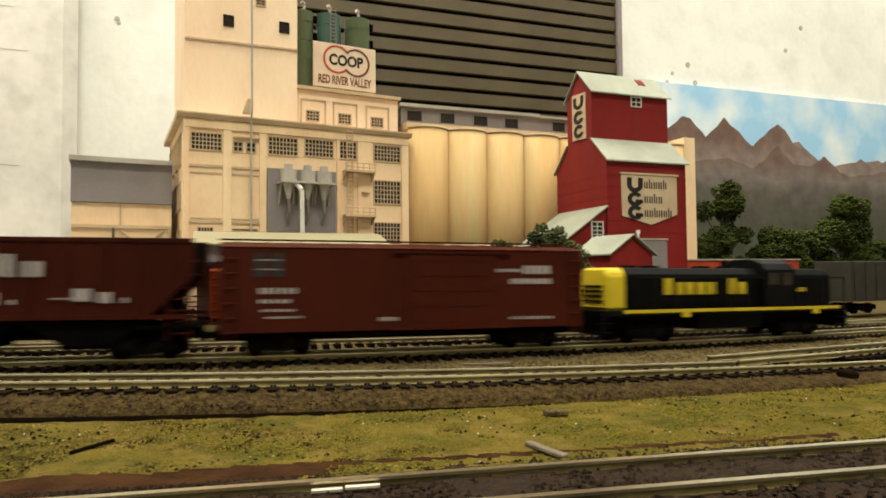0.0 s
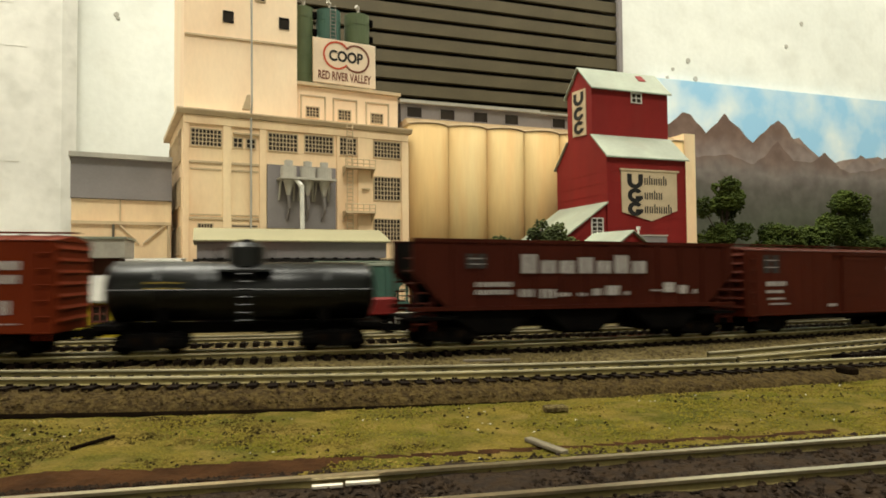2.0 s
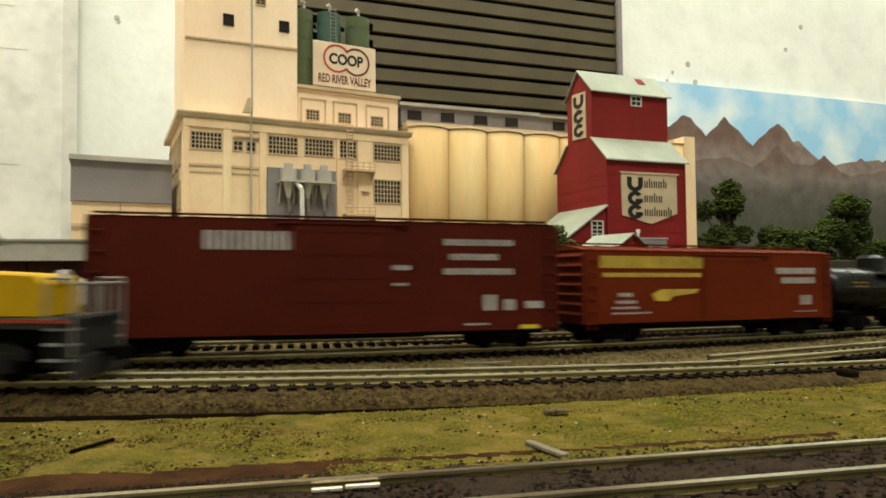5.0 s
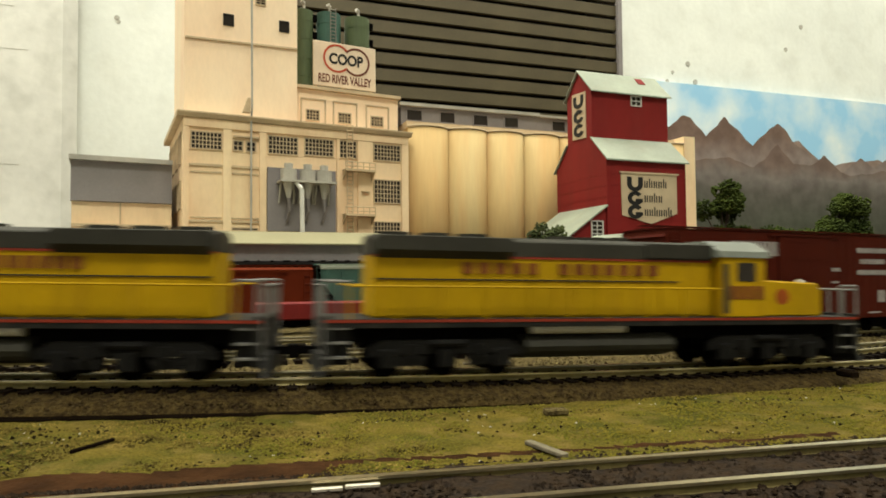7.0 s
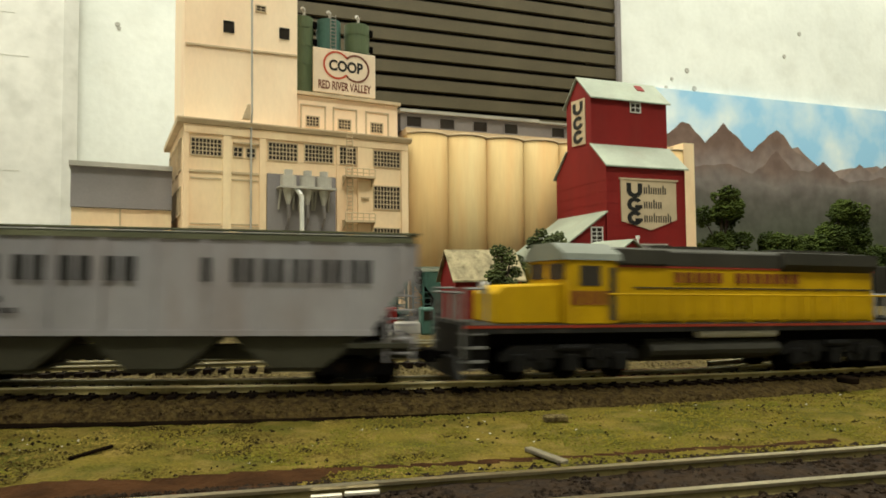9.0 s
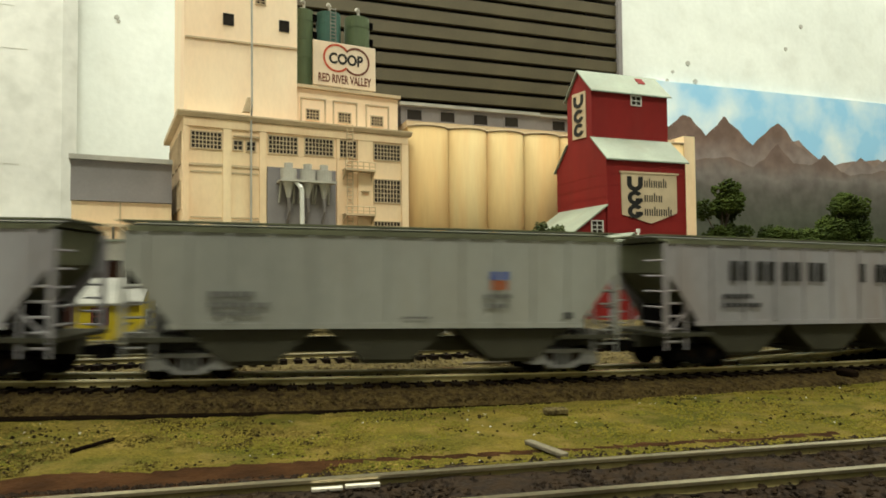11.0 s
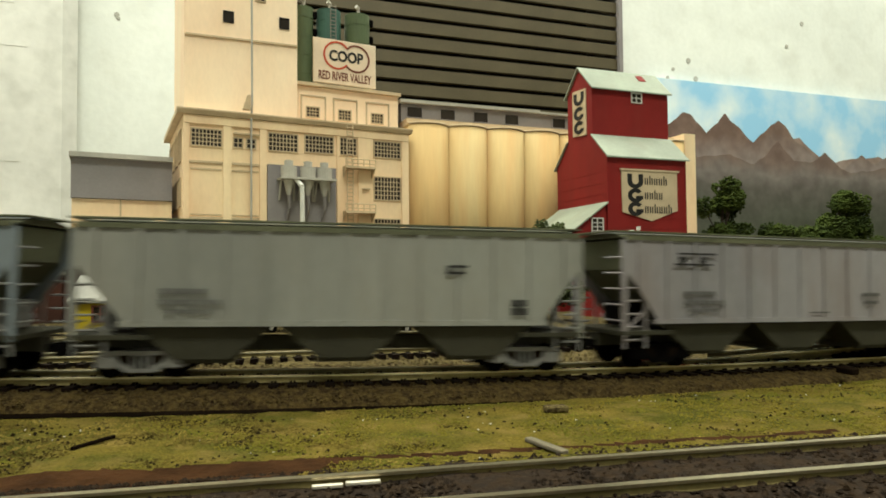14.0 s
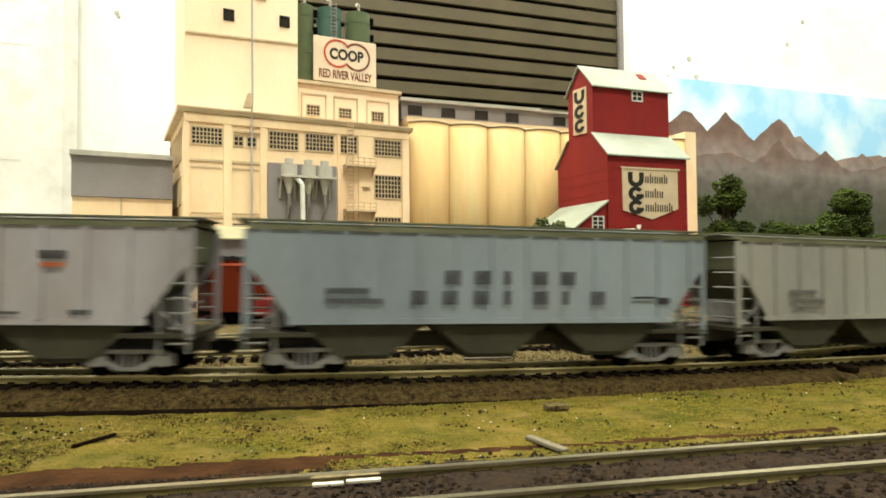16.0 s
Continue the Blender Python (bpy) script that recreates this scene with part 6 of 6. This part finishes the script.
def elevator():
    b = thing("grain_elevator", "tall red wooden grain elevator with pale metal roofs", "building", pose(0.0907, 0.36, 0, 0, 0, 20))
    L, D = 0.0528, 0.0540
    bm = bmesh.new()
    prism(bm, [(0, BASE), (D, BASE), (D, 0.0835), (0.0405, 0.0965), (0.0405, 0.1250), (0.0272, 0.1385), (0.0140, 0.1250), (0.0140, 0.0965), (0, 0.0835)], 0, 0, L)
    part("wall", bm, ELRED, b)
    def slope(pts, u0, u1, nm="roof"):
        bm = bmesh.new()
        prism(bm, pts, 0, u0, u1)
        part(nm, bm, ROOFM, b)
    slope([(-0.0022, 0.0815), (0.0141, 0.0966), (0.0141, 0.0974), (-0.0022, 0.0823)], -0.0012, L + 0.0016)
    slope([(D + 0.0022, 0.0815), (0.0404, 0.0966), (0.0404, 0.0974), (D + 0.0022, 0.0823)], -0.0012, L + 0.0016)
    slope([(0.0118, 0.1232), (0.0272, 0.1387), (0.0272, 0.1396), (0.0118, 0.1240)], -0.0014, L + 0.0016)
    slope([(0.0426, 0.1232), (0.0272, 0.1387), (0.0272, 0.1396), (0.0426, 0.1240)], -0.0014, L + 0.0016)
    bm = bmesh.new()
    prism(bm, [(0.0205, 0.1328), (0.0245, 0.1368), (0.0245, 0.1374), (0.0205, 0.1334)], 0, 0.0375, 0.0425)
    part("roof_hatch", bm, ELRED, b)
    # siding battens
    for i in range(12):
        z = 0.004 + i * 0.0064
        bm = bmesh.new()
        box(bm, 0, L, -0.00012, 0.0001, z, z + 0.0002)
        box(bm, -0.00012, 0.0001, 0, D, z, z + 0.0002)
        part("siding_batten", bm, ELRED, b)
    for u, v in ((-0.0003, -0.0003), (L - 0.0006, -0.0003)):
        boxp("corner_board", (u, u + 0.0009, v, v + 0.0009, BASE, 0.0822), ELRED, b)
    # window in the cupola
    window(b, 0.0272, 0.0335, 0.1178, 0.1228, 2, 2, 0.0140, WHITE)
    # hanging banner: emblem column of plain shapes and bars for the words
    bm = bmesh.new()
    prism(bm, [(0.0088, 0.0750), (0.0464, 0.0755), (0.0464, 0.0530), (0.0286, 0.0468), (0.0092, 0.0515)], 1, -0.0007, -0.0001)
    ban = part("banner", bm, CANVAS, b, "tan canvas banner with black emblem")
    boxp("banner_rail", (0.0080, 0.0476, -0.0012, 0.0, 0.0748, 0.0758), CANVAS, b)
    bm = bmesh.new()
    y = -0.00075
    ring(bm, 0.0178, 0.0690, 0.0022, 0.0052, y, 180, 360, sz=0.8)
    box(bm, 0.0126, 0.0156, y - 0.0002, y, 0.0690, 0.0730)
    box(bm, 0.0200, 0.0230, y - 0.0002, y, 0.0690, 0.0730)
    for z in (0.0610, 0.0535):
        ring(bm, 0.0178, z, 0.0022, 0.0050, y, 35, 340, sz=0.8)
        box(bm, 0.0180, 0.0228, y - 0.0002, y, z - 0.0022, z - 0.0002)
    part("emblem", bm, INK, ban)
    bm = bmesh.new()
    for x0, n, z in ((0.0240, 5, 0.0672), (0.0240, 4, 0.0590), (0.0240, 6, 0.0512)):
        for i in range(n):
            x = x0 + i * 0.0032
            for k in (0, 0.0015):
                box(bm, x + k, x + k + 0.0008, y - 0.0001, y, z, z + (0.0052 if (i + int(z * 1e4)) % 3 == 1 and k == 0 else 0.0038))
    part("word_bars", bm, INK, ban)
    # upright sign on the gable
    bm = bmesh.new()
    prism(bm, [(0.0195, 0.0980), (0.0338, 0.0990), (0.0338, 0.1262), (0.0195, 0.1252)], 0, -0.0007, -0.0001)
    sg = part("gable_sign", bm, CANVAS, b, "tan upright sign with black emblem")
    bm = bmesh.new()
    for z, a0, a1 in ((0.1205, 180, 360), (0.1118, 35, 340), (0.1035, 35, 340)):
        prev = None
        for i in range(25):
            a = radians(a0 + (a1 - a0) * i / 24)
            q = [bm.verts.new((xx, 0.0266 - r * math.cos(a), z + r * 0.72 * math.sin(a))) for r, xx in ((0.0024, -0.00072), (0.0054, -0.00072), (0.0054, -0.0010), (0.0024, -0.0010))]
            if prev:
                for k in range(4):
                    j = (k + 1) % 4
                    bm.faces.new((prev[k], prev[j], q[j], q[k]))
            prev = q
    for v in (0.0212, 0.0290):
        box(bm, -0.0010, -0.00072, v, v + 0.0030, 0.1205, 0.1240)
    part("emblem", bm, INK, sg)
    # drive shed leaning on the gable
    bm = bmesh.new()
    prism(bm, [(-0.0002, BASE), (-0.0002, 0.0560), (-0.0420, 0.0262), (-0.0420, BASE)], 1, 0.001, 0.050)
    part("drive_shed", bm, ELRED, b)
    bm = bmesh.new()
    prism(bm, [(0.0, 0.0572), (-0.0440, 0.0262), (-0.0440, 0.0254), (0.0, 0.0563)], 1, -0.001, 0.052)
    part("drive_shed_roof", bm, ROOFM, b)
    boxp("roof_hatch", (-0.026, -0.021, 0.038, 0.044, 0.0400, 0.0435), ELRED, b)
    window(b, -0.0095, -0.0030, 0.0388, 0.0476, 2, 4, 0.001, WHITE)
    # scale house in front, grey bin beside it
    gable_house("scale_house", "small red scale house with a pale green roof", pose(0.1011, 0.3168, -0.004, 0, 0, 120), 0.0235, 0.0274, 0.0330, 0.0415, ELRED, ROOFM, 0.0018)
    g = thing("steel_bin", "plain grey steel bin beside the elevator", "bin", pose(0.0985, 0.331, -0.004, 0, 0, 12))
    boxp("body", (0, 0.0165, 0, 0.012, 0, 0.0405), GREY, g, bevel=0.0005)
    boxp("rim", (-0.0003, 0.0168, -0.0003, 0.0123, 0.0405, 0.0412), LGREY, g)
    bm = bmesh.new()
    rod(bm, (0.0035, 0.006, 0.0412), (0.0035, 0.006, 0.0450), 0.0006, 8)
    rod(bm, (0.0035, 0.006, 0.0440), (0.0035, 0.006, 0.0458), 0.0011, 8)
    part("vent", bm, WHITE, g)


elevator()


# ---------- trees ----------
def clumps(seed, lobes, count, size):
    rnd = random.Random(seed)
    verts, faces = [], []
    tri = [(0, 2, 4), (2, 1, 4), (1, 3, 4), (3, 0, 4), (2, 0, 5), (1, 2, 5), (3, 1, 5), (0, 3, 5)]
    for cx, cy, cz, r in lobes:
        for _ in range(int(count * r * r * 1e6)):
            d = Vector((rnd.gauss(0, 1), rnd.gauss(0, 1), rnd.gauss(0, 1))).normalized()
            k = r * (0.62 + 0.42 * rnd.random())
            if noise.noise(d * 2.2 + Vector((cx, cy, cz)) * 90) < -0.28:
                k *= 0.75
            p = Vector((cx, cy, cz)) + Vector((d.x, d.y, d.z * 0.85)) * k
            s = size * rnd.uniform(0.5, 1.35)
            o = len(verts)
            for v in ((1, 0, 0), (-1, 0, 0), (0, 1, 0), (0, -1, 0), (0, 0, 0.8), (0, 0, -0.8)):
                verts.append(tuple(p + Vector(v) * s * rnd.uniform(0.6, 1.35)))
            faces += [tuple(i + o for i in f) for f in tri]
    me = bpy.data.meshes.new("crown")
    me.from_pydata(verts, [], faces)
    return me


def tree(name, label, x, y, height, lobes, leaf, seed, size=0.0011, count=2.2):
    t = thing(name, label, "tree", pose(x, y, -0.004))
    bm = bmesh.new()
    rod(bm, (0, 0, 0), (0.0005, 0, height * 0.45), 0.0014, 8, 0.0010)
    rod(bm, (0.0005, 0, height * 0.45), (0, 0.0006, height * 0.8), 0.0010, 8, 0.0004)
    part("trunk", bm, BARK, t)
    for i, (cx, cy, cz, r) in enumerate(lobes):
        bm = bmesh.new()
        rod(bm, (0, 0, min(cz, height * 0.75) * 0.6), (cx, cy, cz), 0.0006, 6, 0.0003)
        part("limb", bm, BARK, t)
    me = clumps(seed, lobes, count, size)
    me.materials.append(leaf)
    o = new("crown", me)
    o.parent = t
    return t


def crown_lobes(seed, w, z0, z1, r, n):
    """Uneven lobes that fill a crown w wide from z0 to z1, wider below the middle."""
    rnd = random.Random(seed)
    out = []
    for i in range(n):
        f = rnd.random()
        k = math.sqrt(max(0.04, 1 - ((f - 0.36) / 0.68) ** 2))
        out.append((rnd.uniform(-1, 1) * w * k, rnd.uniform(-0.6, 0.6) * w * k, z0 + (z1 - z0) * f, r * rnd.uniform(0.65, 1.25)))
    return out + [(0, 0, z1 - r * 0.3, r * 0.8)]


def trees():
    tree("tree", "bushy dark green model tree beside the elevator", 0.2135, 0.50, 0.098, crown_lobes(1, 0.0185, 0.014, 0.088, 0.0090, 30), LEAF, 1, 0.0012, 3.6)
    tree("tree", "low dark green model tree before the mural", 0.2570, 0.50, 0.060, crown_lobes(2, 0.0180, 0.008, 0.053, 0.0082, 26), LEAF, 2, 0.0012, 3.4)
    tree("tree", "tall dark green model tree before the mural", 0.3190, 0.52, 0.092, crown_lobes(3, 0.0155, 0.012, 0.081, 0.0088, 30), LEAF, 3, 0.0012, 3.6)
    tree("tree", "small dark green model tree before the mural", 0.2860, 0.51, 0.055, crown_lobes(4, 0.0170, 0.008, 0.053, 0.0082, 24), LEAF, 4, 0.0012, 3.4)
    tree("tree", "small dark green model tree at the mural's foot", 0.3520, 0.53, 0.050, crown_lobes(5, 0.0200, 0.006, 0.046, 0.0082, 24), LEAF, 5, 0.0012, 3.4)
    tree("bush", "leafy green bush beside the drive shed", 0.0475, 0.285, 0.046, crown_lobes(6, 0.0165, 0.012, 0.041, 0.0042, 56) + [(-0.0045, 0, 0.0440, 0.0028), (-0.0075, 0, 0.0400, 0.0030)], LEAF2, 6, 0.0007, 6)
    tree("bush", "small leafy green bush by the red shed", 0.0232, 0.256, 0.036, crown_lobes(7, 0.0060, 0.010, 0.036, 0.0032, 36), LEAF2, 7, 0.0006, 8)

trees()


# ---------- parked stock and vehicles ----------
def parked():
    w = hopper("covered_hopper", "white covered hopper parked behind the shack", 0.062, 0.0075, 0.0275, WHITE, 2, [], ribs=7, slope=0.010, gear=WHITE, chute=STEEL)
    w.matrix_basis = pose(-0.158, 0.317, -0.002, 0, 0, 16)
    r = boxcar("boxcar", "dull red boxcar parked at the loading shed", 0.040, 0.0055, 0.0240, 0.0252, SPRED, (-0.006, 0.006), [], ribs=5, m=pose(-0.0755, 0.274, -0.002, 0, 0, 16))
    g = hopper("covered_hopper", "grey-green covered hopper parked at the loading shed", 0.037, 0.0080, 0.0248, TANKT, 1, [], ribs=5, slope=0.009, chute=STEEL, edge=ROOFM)
    g.matrix_basis = pose(-0.0355, 0.286, -0.002, 0, 0, 16)
    d = hopper("covered_hopper", "dark green covered hopper parked beside the red shed", 0.050, 0.0080, 0.0262, TANKT, 2, [], ribs=6, slope=0.010, chute=STEEL, edge=ROOFM)
    d.matrix_basis = pose(0.0125, 0.302, -0.002, 0, 0, 16)
    gd = thing("gondola", "long dark grey gondola parked on the yard track", "freight car", pose(0.2500, 0.354, -0.0015, 0, 0, 24))
    boxp("body", (-0.060, 0.060, -0.0098, 0.0098, 0.0065, 0.0262), SDROOF, gd, bevel=0.0003)
    for i in range(15):
        boxp("rib", (-0.058 + i * 0.0082, -0.0572 + i * 0.0082, -0.0103, -0.0097, 0.0068, 0.0255), SDROOF, gd)
    for s in (-1, 1):
        truck(gd, s * 0.046)
    rs = thing("low_red_shed", "low dark shed with a bright red upper wall beyond the elevator", "building", pose(0.137, 0.385, 0, 0, 0, 14))
    boxp("wall", (0, 0.084, 0, 0.03, BASE, 0.0180), BARN, rs)
    boxp("red_band", (-0.0005, 0.0845, -0.001, 0.031, 0.0181, 0.0268), SIGNR, rs, "bright red cladding band")
    boxp("roof", (-0.001, 0.085, -0.002, 0.032, 0.0269, 0.0276), LGREY, rs)
    gl = thing("diesel_switcher", "dark green diesel switcher parked behind the yard", "locomotive", pose(0.163, 0.325, -0.0015, 0, 0, 16))
    boxp("hood", (-0.020, 0.016, -0.0065, 0.0065, 0.0085, 0.0185), TANKT, gl, bevel=0.0006)
    boxp("walkway", (-0.027, 0.022, -0.0095, 0.0095, 0.0065, 0.0084), BLACK, gl)
    boxp("cab", (0.010, 0.020, -0.0090, 0.0090, 0.0085, 0.0192), TANKT, gl, bevel=0.0005)
    boxp("number_plate", (-0.012, -0.007, -0.0068, -0.0064, 0.0128, 0.0156), LYEL, gl)
    bm = bmesh.new()
    rod(bm, (-0.012, 0, 0.018), (-0.012, 0, 0.023), 0.0010, 8)
    part("exhaust_stack", bm, STEEL, gl)
    for s in (-1, 1):
        truck(gl, s * 0.015)
    # a red flat trailer and a small teal lorry on the service road
    tr = thing("flat_trailer", "low red road trailer standing before the loading shed", "trailer", pose(-0.046, 0.247, -0.0022, 0, 0, 14))
    boxp("bed", (-0.024, 0.0285, -0.0045, 0.0045, 0.0056, 0.0120), TRAILER, tr, bevel=0.0005)
    for x in (0.0215, 0.0255, -0.018):
        bm = bmesh.new()
        for y in (-0.0042, 0.0042):
            rod(bm, (x, y - 0.0008, 0.0022), (x, y + 0.0008, 0.0022), 0.0022, 14)
        wh = part("wheel", bm, STEEL, tr)
        bm = bmesh.new()
        rod(bm, (x, -0.0053, 0.0022), (x, -0.0049, 0.0022), 0.0009, 10)
        part("hub", bm, LGREY, wh)
    boxp("chassis", (-0.023, 0.027, -0.002, 0.002, 0.0034, 0.0058), STEEL, tr)
    lo = thing("small_lorry", "small teal lorry parked by the red shed", "truck", pose(-0.0045, 0.240, -0.0022, 0, 0, 10))
    boxp("cab", (-0.0040, 0.0010, -0.0038, 0.0038, 0.0024, 0.0122), TANKT, lo, bevel=0.0006)
    boxp("bonnet", (0.0010, 0.0072, -0.0034, 0.0034, 0.0024, 0.0072), TANKT, lo, bevel=0.0008)
    boxp("bed", (-0.0130, -0.0042, -0.0040, 0.0040, 0.0030, 0.0070), LGREY, lo, bevel=0.0003)
    boxp("side_window", (-0.0030, 0.0002, -0.0041, -0.0037, 0.0078, 0.0110), GLASS, lo)
    for x in (-0.0095, 0.0045):
        bm = bmesh.new()
        for y in (-0.0036, 0.0036):
            rod(bm, (x, y - 0.0006, 0.0018), (x, y + 0.0006, 0.0018), 0.0018, 12)
        wh = part("wheel", bm, STEEL, lo)
        bm = bmesh.new()
        rod(bm, (x, -0.0046, 0.0018), (x, -0.0042, 0.0018), 0.0008, 8)
        part("hub", bm, LGREY, wh)


parked()


# ---------- small things along the tracks ----------
def debris():
    def bit(name, label, x, y, z, yaw, l, w, h, m, tilt=0.0):
        ob = boxp(name, (-l / 2, l / 2, -w / 2, w / 2, 0, h), m, None, bevel=min(w, h) * 0.2)
        ob.matrix_basis = pose(x, y, z, tilt, 0, yaw)
        tagged(ob, label, "scrap")
    bit("dark_stick", "thin dark stick lying on the lawn", -0.0484, 0.0914, -0.0035, 69, 0.0070, 0.0005, 0.0005, SHADEBLACK)
    bit("grey_slat", "grey wooden slat lying beside the front track", 0.0137, 0.0898, -0.0041, -61, 0.0082, 0.0012, 0.0006, SLAT)
    bit("pale_plank", "pale plank lying between the tracks", 0.0105, 0.1605, -0.0022, 8, 0.0118, 0.0011, 0.0006, WOOD)
    bit("switch_tie", "long dark switch tie beside the turnout", 0.0730, 0.1560, -0.0024, 8, 0.0080, 0.0014, 0.0010, STEEL)
    bit("switch_tie", "short dark switch tie beside the turnout", 0.0815, 0.1600, -0.0024, 8, 0.0040, 0.0014, 0.0010, STEEL)
    # added black block takes the place of a dark gap at the rail
    bit("switch_motor", "small black block standing in for a dark gap beside the main line", 0.0870, 0.1425, -0.0030, 12, 0.0022, 0.0044, 0.0014, SHADEBLACK)
    # two added strips stand in for light glinting on the front rails
    bit("bright_strip", "thin pale strip painted as a glint between the front rails", -0.0113, 0.0638, -0.0008, 11, 0.0030, 0.0005, 0.0004, SHINE)
    bit("bright_strip", "thin pale strip painted as a glint between the front rails", -0.0080, 0.0648, -0.0008, 11, 0.0034, 0.0005, 0.0004, SHINE)
    bit("rock", "flat dark rock at the ballast edge", 0.0190, 0.1130, -0.0042, 10, 0.0040, 0.0022, 0.0010, BALLAST)


debris()


motions()
